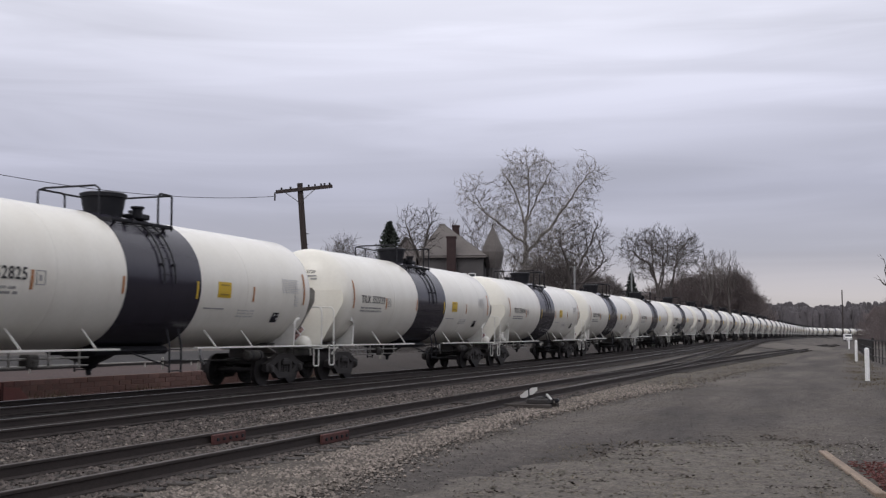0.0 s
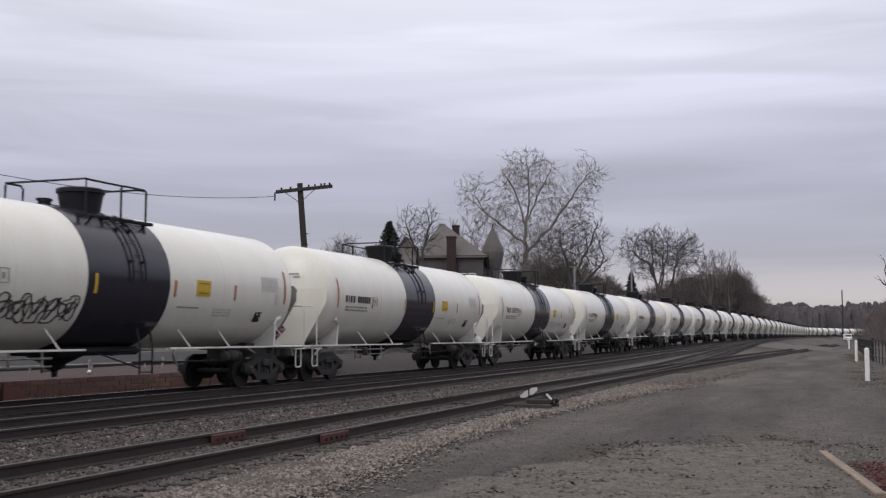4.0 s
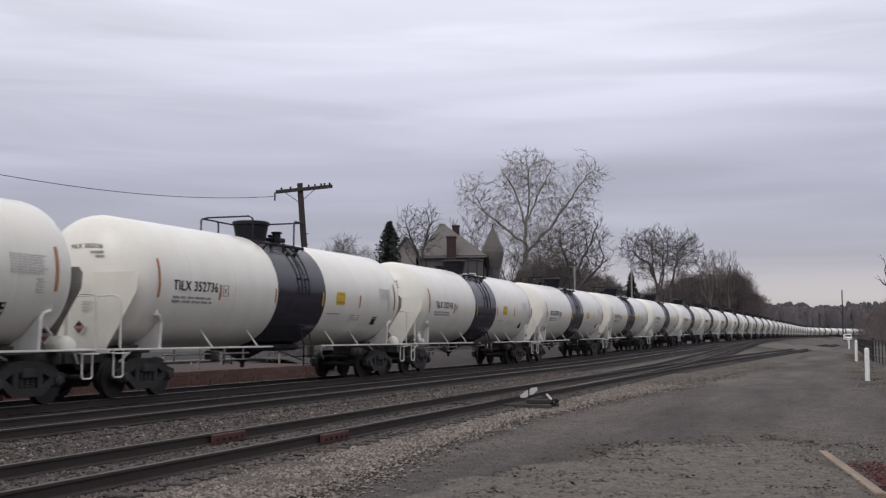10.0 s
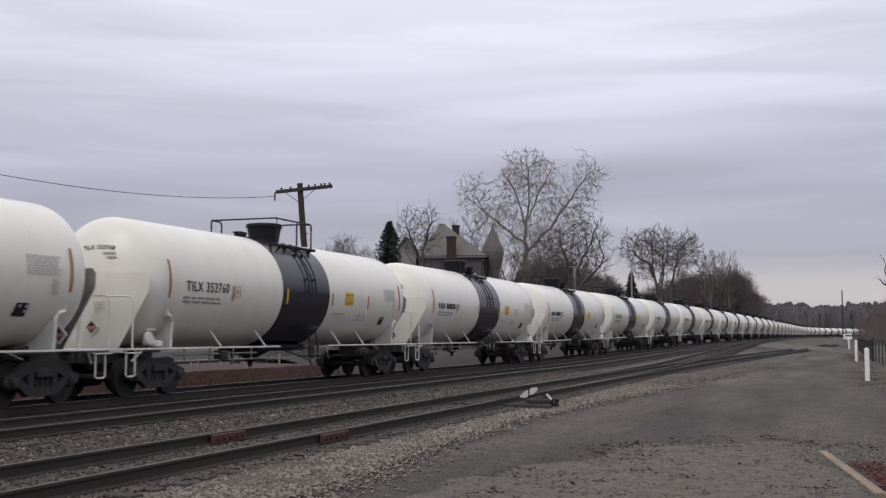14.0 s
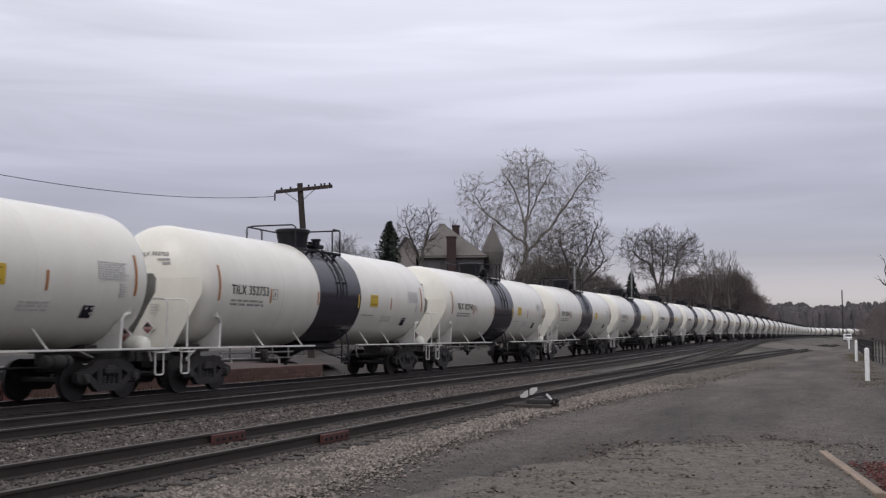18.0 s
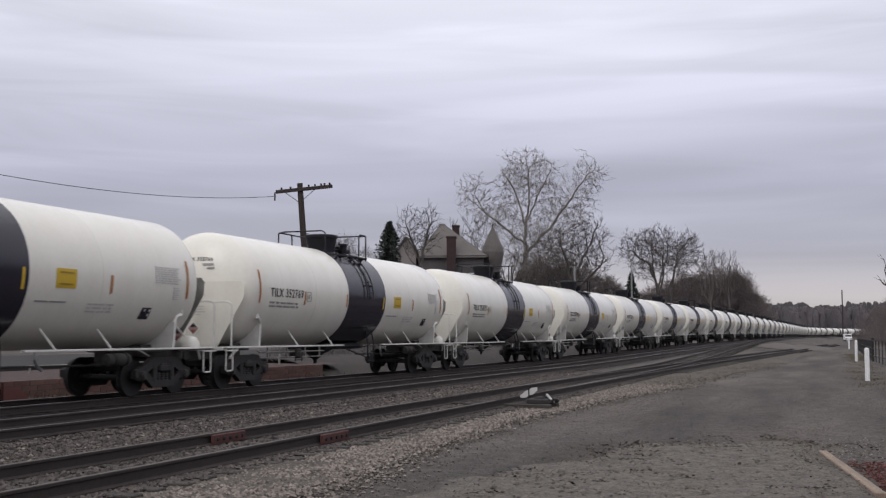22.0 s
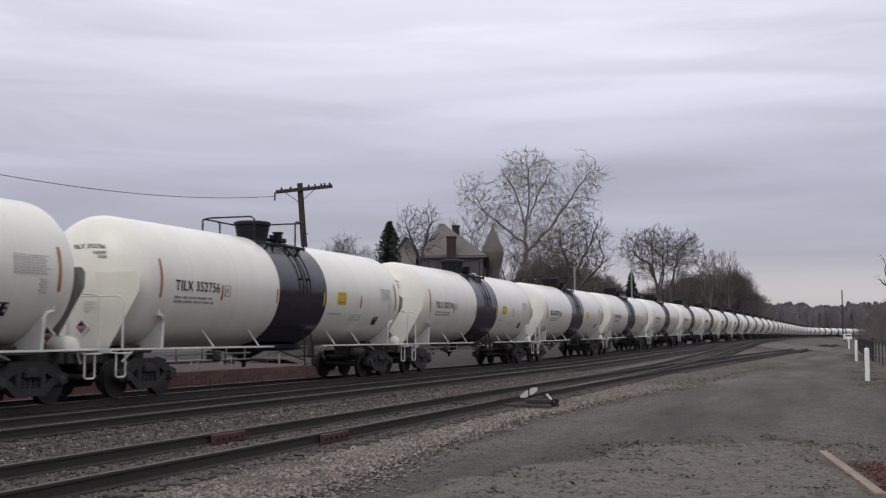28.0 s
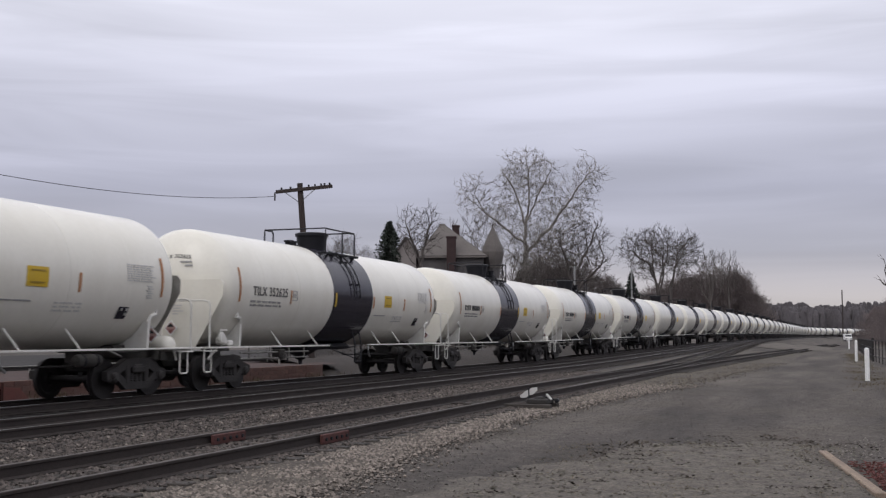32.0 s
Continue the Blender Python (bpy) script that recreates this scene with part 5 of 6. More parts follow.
bare_tree(61, at_view(px(1290), 225, 0.9), 20.6, 7.0, 0.24, "slender leafless tree among thick brush", "bark", 5, 4, 0.5, 40, 0.45, 0.022, 4)
bare_tree(67, at_view(px(1640), 62, 0), 10.6, 5.8, 0.2, "leafless tree at the yard's edge", "bark", 7, 5, 0.3, 60, 0.15, 0.008, 3)
bare_tree(71, at_view(px(985), 122, 0.9), 14.5, 9.5, 0.26, "leafless tree with a tangle of fine twigs", "bark", 7, 5, 0.22, 55, 0.2, 0.014, 3)
bare_tree(72, at_view(px(900), 120, 0.9), 13.0, 8.0, 0.22, "low leafless tree beside the turret", "bark", 7, 4, 0.25, 55, 0.2, 0.015, 4)
bare_tree(73, at_view(px(1062), 150, 0.9), 10.5, 7.0, 0.22, "small leafless tree with fine twigs", "bark", 7, 4, 0.25, 55, 0.2, 0.018, 4)
conifer(3, at_view(px(689), 84, 0.6), 10.6, 3.9, "dark green columnar conifer beside the house", 0.52)
conifer(4, at_view(px(1118), 112, 0.6), 8.4, 4.8, "dark green pointed fir tree", 0.95, 9)
sp = []
rq = random.Random(8)
for x, h in ((1090, 7), (1112, 8), (1135, 10.5), (1160, 12), (1185, 13.5), (1205, 14.5), (1225, 15.5), (1245, 16), (1265, 16), (1285, 16), (1302, 15.5), (1318, 14.5), (1334, 11)):
    for j in range(2):
        p = at_view(px(x + rq.uniform(-8, 8)), 236 + 16 * j, 0.8)
        sp.append((*p, h * rq.uniform(0.97, 1.08), 1800, 5.5))
thicket("brush_thicket", "thick leafless brown brush beside the line", 9, sp, twig=0.04)
sp = []
for x, h in ((895, 7), (915, 8.5), (935, 9.5), (960, 10), (985, 10.5), (1005, 9.5), (1030, 9.5), (1055, 9), (1078, 8), (1098, 7)):
    p = at_view(px(x), 122 + 3 * (x % 4), 0.8)
    sp.append((*p, h, 2300, 3.2))
thicket("garden_brush", "dense leafless brown bushes under the trees", 10, sp, mat="dense_brush", twig=0.026)
sp = []
for x, h, d in ((1528, 4.6, 200), (1540, 6.8, 195), (1552, 7.4, 190), (1564, 7.4, 175), (1580, 7.8, 160), (1600, 9, 150)):
    p = at_view(px(x), d, -0.2)
    sp.append((*p, h, 1500, 2.6))
thicket("roadside_brush", "leafless grey-brown brush at the yard's far end", 12, sp, twig=0.022)


sp = [(*at_view(px(x), 150, 0.5), h, 750, 2.6) for x, h in ((572, 14.6), (590, 16.2), (606, 16.0), (622, 15.6), (640, 14.4), (668, 13.6))]
thicket("far_saplings", "clump of slender leafless saplings far behind the line", 16, sp, mat="bark", twig=0.022)
sp = [(-24.6 - 0.5 * math.sin(k * 1.7), 47.0 + 3.4 * k, 0.35 + rise(-24, 47 + 3.4 * k), rq.uniform(0.6, 1.0), 1200, 1.9) for k in range(34)]
thicket("bank_brush", "low dark leafless scrub on the bank beyond the tracks", 14, sp, mat="dark_bark", twig=0.011)


# ---------------------------------------------------------------- the house
def gable(house, name, c, w, d, eave, ridge, along_x=True, wall="stucco"):
    """A wall block with a pitched roof; ridge along local x or y."""
    x, y = c
    if along_x:
        prof = [(-d / 2, 0), (d / 2, 0), (d / 2, eave), (0, ridge), (-d / 2, eave)]
        pts0, pts1 = [(x - w / 2, y + a, b) for a, b in prof], [(x + w / 2, y + a, b) for a, b in prof]
    else:
        prof = [(-w / 2, 0), (w / 2, 0), (w / 2, eave), (0, ridge), (-w / 2, eave)]
        pts0, pts1 = [(x + a, y - d / 2, b) for a, b in prof], [(x + a, y + d / 2, b) for a, b in prof]
    bm = bmesh.new()
    v0, v1 = [bm.verts.new(q) for q in pts0], [bm.verts.new(q) for q in pts1]
    bm.faces.new(v0); bm.faces.new(v1)
    for i in range(5):
        bm.faces.new((v0[i], v0[(i + 1) % 5], v1[(i + 1) % 5], v1[i]))
    part(name, bm, M[wall], house)
    for s in (1, -1):
        o = 0.35
        if along_x:
            k = (ridge - eave) / (d / 2)
            lo = (y + s * (d / 2 + o), eave - o * k)
            q = [(x - w / 2 - o, lo[0], lo[1] + 0.06), (x + w / 2 + o, lo[0], lo[1] + 0.06), (x + w / 2 + o, y, ridge + 0.06), (x - w / 2 - o, y, ridge + 0.06)]
        else:
            k = (ridge - eave) / (w / 2)
            lo = (x + s * (w / 2 + o), eave - o * k)
            q = [(lo[0], y - d / 2 - o, lo[1] + 0.06), (lo[0], y + d / 2 + o, lo[1] + 0.06), (x, y + d / 2 + o, ridge + 0.06), (x, y - d / 2 - o, ridge + 0.06)]
        if (Vector(q[1]) - Vector(q[0])).cross(Vector(q[2]) - Vector(q[0])).z < 0:
            q = q[::-1]
        part("roof_slope", slab(q, 0.14), M["slate"], house, "weathered brown slate roof")


def house_window(house, x, y, z, w=0.9, h=1.5):
    f = part("window", add_box(box((x - w / 2 - 0.05, y, z), (0.1, 0.12, h + 0.2)), (x + w / 2 + 0.05, y, z), (0.1, 0.12, h + 0.2)), M["post"], house)
    part("lintel", add_box(box((x, y, z + h / 2 + 0.05), (w, 0.12, 0.1)), (x, y - 0.03, z - h / 2 - 0.05), (w + 0.3, 0.18, 0.1)), M["post"], f)
    part("pane", box((x, y + 0.02, z + h / 4 + 0.01), (w, 0.03, h / 2 - 0.04)), M["glass"], f)
    part("pane", box((x, y + 0.02, z - h / 4 - 0.01), (w, 0.03, h / 2 - 0.04)), M["glass"], f)
    part("meeting_rail", box((x, y - 0.01, z), (w, 0.06, 0.06)), M["post"], f)


def hip(house, c, w, d, eave, ridge, run, shift=0.0):
    """A hipped roof: ridge of length run along local x, four slopes as slabs."""
    x, y = c
    o = 0.4
    A, B, C, D = (x - w / 2 - o, y - d / 2 - o, eave), (x + w / 2 + o, y - d / 2 - o, eave), (x + w / 2 + o, y + d / 2 + o, eave), (x - w / 2 - o, y + d / 2 + o, eave)
    P, Q = (x + shift - run / 2, y, ridge), (x + shift + run / 2, y, ridge)
    for q in ([A, B, Q, P], [B, C, Q], [C, D, P, Q], [D, A, P]):
        part("roof_slope", slab(q, 0.14), M["slate"], house, "weathered brown slate roof")
    part("ridge_cap", tube([(x + shift - run / 2 - 0.1, y, ridge + 0.15), (x + shift + run / 2 + 0.1, y, ridge + 0.15)], 0.14, 6), M["slate"], house)


def build_house():
    hp = at_view(px(800), 112, 0.6)
    house = thing("house", "old tan house with steep slate roofs, turret and dark chimneys", "house", pose(*hp, 0, 0, 14))
    # the dark of windows and eave shade is put into this wall's colour
    part("main_wall", box((0.35, 0, 4.7), (6.9, 8.0, 9.4)), M["dark_wall"], house, "wall coloured dark for windows and shade under the eaves")
    hip(house, (0.35, 0), 6.9, 8.0, 9.55, 13.35, 0.5, -1.45)
    part("eave_board", box((0.35, -4.40, 9.50), (7.7, 0.16, 0.16)), M["slate"], house)
    gable(house, "gable_wall", (-4.75, -2.2), 2.2, 3.4, 10.0, 11.7, False, "stucco")
    part("porch_wall", box((-5.2, -1.6, 4.7), (4.4, 3.0, 9.4)), M["chimney"], house, "dark shingled side wing")
    hip(house, (-5.2, -1.6), 4.4, 3.0, 9.3, 10.3, 2.4)
    part("turret_wall", lathe([(0, 0.72), (8.6, 0.78)], 12, "z", (4.75, -1.4, 0)), M["dark_wall"], house)
    part("turret_roof", lathe([(8.4, 0.84), (9.4, 1.14), (10.2, 1.26), (10.9, 1.08), (12.1, 0.55), (13.0, 0.12), (13.2, 0.06)], 10, "z", (4.75, -1.4, 0)), M["slate"], house, "tall pointed turret hood that swells at the waist")
    part("turret_finial", lathe([(13.1, 0.07), (13.3, 0.12), (13.5, 0.03)], 8, "z", (4.75, -1.4, 0)), M["dark_bark"], house)
    for x, y, w, z0, z1 in ((0.38, -4.6, 1.0, 0, 11.7), (0.35, 1.2, 0.75, 10, 13.5)):
        bm = box((x, y, (z0 + z1) / 2), (w, 0.8, z1 - z0), bevel=0.02)
        add_box(bm, (x, y, z1 - 0.05), (w + 0.16, 0.96, 0.2), bevel=0.03)
        part("chimney", bm, M["chimney"], house, "dark red-brown brick chimney")
    for x, y, z in ((-6.2, -3.14, 7.9), (-1.9, -4.02, 7.4), (1.6, -4.02, 7.0), (2.6, -4.02, 7.0)):
        house_window(house, x, y, z, 0.62, 1.25)
    return house


build_house()


# ---------------------------------------------------------------- poles and wires
def utility_pole():
    base = at_view(px(538), 45, 0.0)
    p = thing("utility_pole", "weathered wooden utility pole with one crossarm", "utility pole", Matrix.Translation(base))
    part("shaft", tube([(0.35, 0.25, -0.5), (0.12, 0.05, 4.0), (-0.06, -0.03, 6.2), (-0.22, -0.1, 8.46)], [0.17, 0.155, 0.145, 0.13], 10), M["pole"], p, smooth=True)
    a = math.radians(TURN)
    r = Vector((math.cos(a), math.sin(a), 0))
    top = Vector((-0.21, -0.1, 8.16))
    tilt = Vector((0, 0, 0.105))
    lo, hi = top - r * 1.15 - tilt * 1.15, top + r * 1.45 + tilt * 1.45
    d = (hi - lo)
    part("crossarm", add_box(bmesh.new(), (lo + hi) / 2 + Vector((0.1, -0.1, 0)), (d.length, 0.11, 0.16), d.to_track_quat("X", "Z").to_matrix(), bevel=0.01), M["pole"], p)
    part("arm_bracket", tube([lo, lo - Vector((0, 0, 0.38))], 0.035, 5), M["pole"], p)
    for s in (-1, 1):
        part("arm_brace", tube([top + (hi - top).normalized() * 0.75 * s, top + Vector((0, 0, -0.6))], 0.018, 4), M["galv"], p)
    for k in range(7):
        f = (0.10, 0.26, 0.58, 0.69, 0.80, 0.86, 0.95)[k]
        q = lo.lerp(hi, f)
        part("insulator", lathe([(0.06, 0.02), (0.10, 0.045), (0.16, 0.05), (0.18, 0.03)], 8, "z", q + Vector((0.1, -0.1, 0))), M["black"], p)
    for zz in (5.6, 6.1):
        part("pole_step", tube([(-0.02, 0, zz), (0.18, 0.02, zz + 0.03)], 0.02, 4), M["black"], p)
    return Vector(base) + lo


ARM = utility_pole()


def wire(name, label, a, b, sag, r=0.014, n=24):
    pts = [Vector(a).lerp(Vector(b), i / n) - Vector((0, 0, sag * 4 * (i / n) * (1 - i / n))) for i in range(n + 1)]
    tagged(new(name, finish(tube(pts, r, 5), name, M["black"])), label, "wire")


wire("overhead_wire", "thin dark sagging overhead wire tied to the pole", ARM + Vector((0.05, 0, -0.18)), (-24.2, 9.0, 7.53), 1.29, 0.012)


def slim_pole(x, d, top, w, label, name="slim_pole", mat="galv", z=0.0):
    h = (594 - top) * d * 1.119 / 1946 + 1.46
    p = thing(name, label, "pole", Matrix.Translation(at_view(px(x), d, z)))
    part("shaft", tube([(0, 0, -0.3), (0, 0, h - z)], [w, w * 0.8], 8), M[mat], p)
    part("cap", lathe([(h - z, w * 0.9), (h - z + 0.1, w * 0.5)], 8, "z"), M[mat], p)


slim_pole(1118, 105, 478, 0.10, "slim grey pole behind the train")
slim_pole(1017, 105, 473, 0.12, "slim pale pole behind the train")
slim_pole(1490, 420, 514, 0.28, "tall dark pole far along the line", mat="pole")


# ---------------------------------------------------------------- yard things on the near side
def bollard(at, h, r):
    b = thing("bollard", "white painted round steel bollard in the gravel", "bollard", Matrix.Translation(at), "white bollards")
    part("shaft", lathe([(-0.3, r), (h - r * 0.8, r), (h - r * 0.35, r * 0.85), (h - 0.01, r * 0.5), (h, 0.01)], 16), M["post"], b, smooth=True)
    part("base_collar", lathe([(-0.05, r * 1.35), (0.03, r * 1.3), (0.035, r)], 16), M["ballast"], b)


for x, y, h in ((0.76, 44.1, 1.27), (0.68, 76.6, 1.42), (0.47, 143.7, 1.5)):
    bollard((x, y, LOT_Z), h, 0.085)


def yard_fence():
    f = thing("fence", "dark iron rail fence along the yard edge", "fence")
    line = [(3.3, 46.0), (1.72, 78.0), (1.45, 140.0)]
    for a, b in zip(line, line[1:]):
        a, b = Vector((*a, 0)), Vector((*b, 0))
        n = max(int((b - a).length / 2.4), 1)
        for i in range(n):
            q = a.lerp(b, i / n)
            part("post", box((q.x, q.y, 0.45), (0.06, 0.06, 1.44), bevel=0.01), M["fence"], f)
        d = b - a
        for z, h in ((0.12, 0.06), (0.62, 0.03), (1.14, 0.06)):
            part("rail", add_box(bmesh.new(), (a + b) / 2 + Vector((0, 0, z)), (0.04, d.length, h), pose(0, 0, 0, 0, 0, -math.degrees(math.atan2(d.x, d.y))).to_3x3()), M["fence"], f)
    part("corner_post", box((1.72, 78.0, 0.5), (0.16, 0.16, 1.6), bevel=0.02), M["fence"], f)


yard_fence()


def white_van():
    v = thing("van", "small white van parked far down the yard", "van", pose(*at_view(px(1498), 285, LOT_Z), 0, 0, 8))
    part("body", add_box(box((0, 0.6, 1.25), (1.9, 3.6, 1.75), bevel=0.12), (0, -1.7, 0.85), (1.85, 1.3, 0.85), bevel=0.12), M["post"], v)
    part("windscreen", box((0, -1.22, 1.62), (1.6, 0.06, 0.6), Euler((0.25, 0, 0)).to_matrix()), M["glass"], v)
    for x in (-0.85, 0.85):
        for y in (-1.5, 1.5):
            part("wheel", lathe([(-0.1, 0.12), (-0.1, 0.34), (0.1, 0.34), (0.1, 0.12)], 16, "x", (x, y, 0.34)), M["black"], v)
        part("headlight", box((x * 0.75, -2.36, 0.9), (0.25, 0.04, 0.16)), M["glass"], v)


white_van()
tagged(new("side_road", finish(box((42, 330, LOT_Z + 0.03), (80, 60, 0.06)), "side_road", M["concrete"])), "pale side road beyond the fence", "road", kind="structure")


def switch_stand():
    s = thing("switch_stand", "low rusty switch stand with a white target beside the track", "switch stand", pose(-6.85, 25.0, LOT_Z))
    for y in (-0.35, 0.35):
        part("head_tie", box((-0.55, y, 0.072), (2.1, 0.20, 0.15), bevel=0.012), M["tie"], s)
    part("base", add_box(box((0.15, 0, 0.2), (0.5, 0.62, 0.12), bevel=0.02), (0.15, 0, 0.26), (0.22, 0.26, 0.08), bevel=0.02), M["truck"], s)
    part("lever", tube([(0.2, 0.05, 0.30), (0.36, 0.18, 0.26), (0.48, 0.30, 0.20)], 0.025, 6), M["black"], s)
    part("weight", lathe([(-0.06, 0.02), (-0.05, 0.05), (0.05, 0.05), (0.06, 0.02)], 10, "y", (0.48, 0.30, 0.20)), M["black"], s)
    a = radians(TURN - 10)
    r, u, c = Vector((math.cos(a), math.sin(a), 0.0)), Vector((0, 0, 1)), Vector((-0.12, 0, 0.40))
    part("target_post", tube([(-0.12, 0, 0.2), (-0.12, 0, 0.5)], 0.02, 6), M["black"], s)
    for k, q in enumerate(([(0.015, -0.07), (0.10, -0.05), (0.205, 0.05), (0.19, 0.12), (0.06, 0.10), (0.015, 0.06)], [(-0.015, 0.05), (-0.09, 0.02), (-0.20, -0.08), (-0.19, -0.13), (-0.05, -0.12), (-0.015, -0.08)])):
        part("target", slab([c + r * g + u * h for g, h in q], 0.012), M["pale_ink"], s, "pale switch target plate")
    part("handle_tip", tube([(0.30, 0.02, 0.36), (0.42, 0.0, 0.24)], 0.03, 6), M["pale_ink"], s, "white painted lever handle")
    part("connecting_rod", tube([(0.0, 0, 0.14), (-2.2, 0, 0.10)], 0.02, 6), M["rail"], s)


switch_stand()


def joint_block(at, turn, name="rail_brace"):
    b = thing("rail_joint_bar", "red oxide joint bar with bolts on the rail", "joint bar", pose(*at, 0, 0, turn), "red joint bars")
    part("plate", box((0.0, 0, -0.095), (0.05, 0.95, 0.15), bevel=0.012), M["red_iron"], b)
    for k in range(5):
        part("bolt", lathe([(0.02, 0.028), (0.05, 0.026)], 6, "x", (0, -0.36 + 0.18 * k, -0.095)), M["black"], b)


joint_block((NEAR_X + GAUGE / 2 + 0.075, 15.45, 0), 0)
joint_block((NEAR_X - GAUGE / 2 + 0.075, 14.85, 0), 0)


def timber_edge():
    t = thing("edging_board", "weathered orange-brown timber edging board on the ground", "timber board", pose(-0.02, 14.9, LOT_Z + 0.03, 0, 0, 8.7))
    part("board", box((0.01, 0, -0.01), (0.125, 4.4, 0.07), bevel=0.012), M["timber"], t)
    bm = bmesh.new()
    r = random.Random(4)
    for _ in range(2600):
        x, y = 0.12 + 1.6 * r.random(), r.uniform(-3.2, 0.7)
        add_box(bm, (x, y, r.uniform(0.0, 0.05)), (r.uniform(0.010, 0.024), r.uniform(0.02, 0.07), 0.010), Euler((r.uniform(-0.4, 0.4), r.uniform(-0.4, 0.4), r.uniform(0, 3.1))).to_matrix())
    tagged(new("mulch", finish(bm, "mulch", M["mulch"])), "bed of red wood mulch chips behind the board", "mulch", kind="stuff").matrix_basis = pose(-0.02, 14.9, LOT_Z + 0.03, 0, 0, 8.7)


timber_edge()


# ---------------------------------------------------------------- beyond the train: platform wall, rails, barrier
def platform_wall():
    """Low brick retaining wall in courses, with a sloping brick-red bed behind it."""
    bed = bmesh.new()
    ys = [-20 + 2 * i for i in range(33)]
    rows = [[bed.verts.new((x, y, z + 0.03 * noise.noise((x, y * 0.6, 3)))) for x, z in ((-20.75, 0.25), (-22.0, 0.27), (-23.5, 0.28), (-26.2, 0.28))] for y in ys]
    for a, b in zip(rows, rows[1:]):
        for k in range(3):
            bed.faces.new((a[k], a[k + 1], b[k + 1], b[k]))
    tagged(new("planting_bed", finish(bed, "planting_bed", M["red_soil"])), "brick-red planting bed behind the low wall", "planting bed", kind="structure")
    w = tagged(new("wall_platform", finish(box((-20.8, 11, -0.06), (0.22, 62, 0.60)), "wall_platform", M["brick"])), "low weathered red brick wall beyond the tracks", "brick wall", kind="structure")
    one = finish(box((0, 0, 0), (0.05, 0.588, 0.14), bevel=0.006), "brick", M["brick"])
    for c in range(4):
        for i in range(40):
            part("brick", one, None, w, at=pose(-20.67 + random.uniform(-0.008, 0.008), 17.0 + 0.60 * i + 0.3 * (c % 2), -0.26 + 0.15 * c))
    bank = bmesh.new()
    ys = [42 + 2.5 * i for i in range(40)]
    rows = [[bank.verts.new((x, y, z + rise(x, y) + 0.06 * noise.noise((x, y * 0.5, 9)))) for x, z in ((-20.3, -0.33), (-21.2, 0.10), (-22.4, 0.42), (-24.5, 0.5))] for y in ys]
    for a, b in zip(rows, rows[1:]):
        for k in range(3):
            bank.faces.new((a[k], a[k + 1], b[k + 1], b[k]))
    tagged(new("earth_bank", finish(bank, "earth_bank", M["bank"], True)), "bare grey-brown earth bank beyond the tracks", "bank", kind="structure")
    tagged(new("street", finish(box((-34.3, 40, 0.33), (16, 160, 0.12)), "street", M["asphalt"])), "grey street beyond the railway", "road", kind="structure")


platform_wall()


def low_rail():
    g = thing("guard_rail", "low pale pipe rail on short posts before the street", "guard rail")
    for k in range(20):
        part("post", tube([(-24.6, 10.2 + 3.1 * k, 0.10), (-24.6, 10.2 + 3.1 * k, 0.50)], 0.035, 6), M["pipe"], g)
    part("pipe", tube([(-24.6, 10.0, 0.47), (-24.6, 69.5, 0.47)], 0.028, 6), M["pipe"], g)


low_rail()


def marker_stake(x, y, h, r=0.05, label="short pale stake in the bed behind the wall"):
    s = thing("stake", label, "stake", Matrix.Translation((x, y, -0.3)), "pale stakes")
    part("shaft", tube([(0, 0, -0.1), (0, 0, h)], [r, r * 0.9], 8), M["grime_shade"], s)
    part("cap", lathe([(h, r), (h + 0.05, r * 0.4)], 8), M["grime_shade"], s)


for x, y, h in ((-22.6, 29.2, 0.95), (-22.6, 33.2, 0.95), (-21.4, 33.6, 0.85), (-22.8, 37.4, 0.95), (-22.2, 41.0, 0.95)):
    marker_stake(x, y, h)
ball = thing("ground_light", "small white ball on a short stem in the planting bed", "marker", Matrix.Translation((-21.6, 27.9, 0.26)))
part("stem", tube([(0, 0, -0.1), (0, 0, 0.07)], 0.02, 6), M["grime_shade"], ball)
part("globe", lathe([(0.05, 0.01), (0.065, 0.05), (0.10, 0.068), (0.135, 0.05), (0.165, 0.01)], 12), M["post"], ball, smooth=True)
marker_stake(-21.9, 51.0, 1.05, 0.10, "stout white post beyond the tracks")


def red_barrier():
    b = thing("barrier", "faded red plastic barrier beside the wall", "barrier", pose(-20.25, 22.8, -0.34, 0, 0, 4))
    part("panel", slab([(0, -1.4, 0.0), (0, 1.0, 0.0), (0, 0.45, 0.44), (0, -1.4, 0.60)], 0.12), M["red"], b)
    part("panel_rib", slab([(0.13, -0.35, 0.02), (0.13, -0.25, 0.02), (0.13, -0.25, 0.60), (0.13, -0.35, 0.61)], 0.03), M["red_iron"], b)
    for y in (-1.0, 0.6):
        part("foot", box((0.05, y, 0.03), (0.5, 0.12, 0.06), bevel=0.01), M["black"], b)


red_barrier()


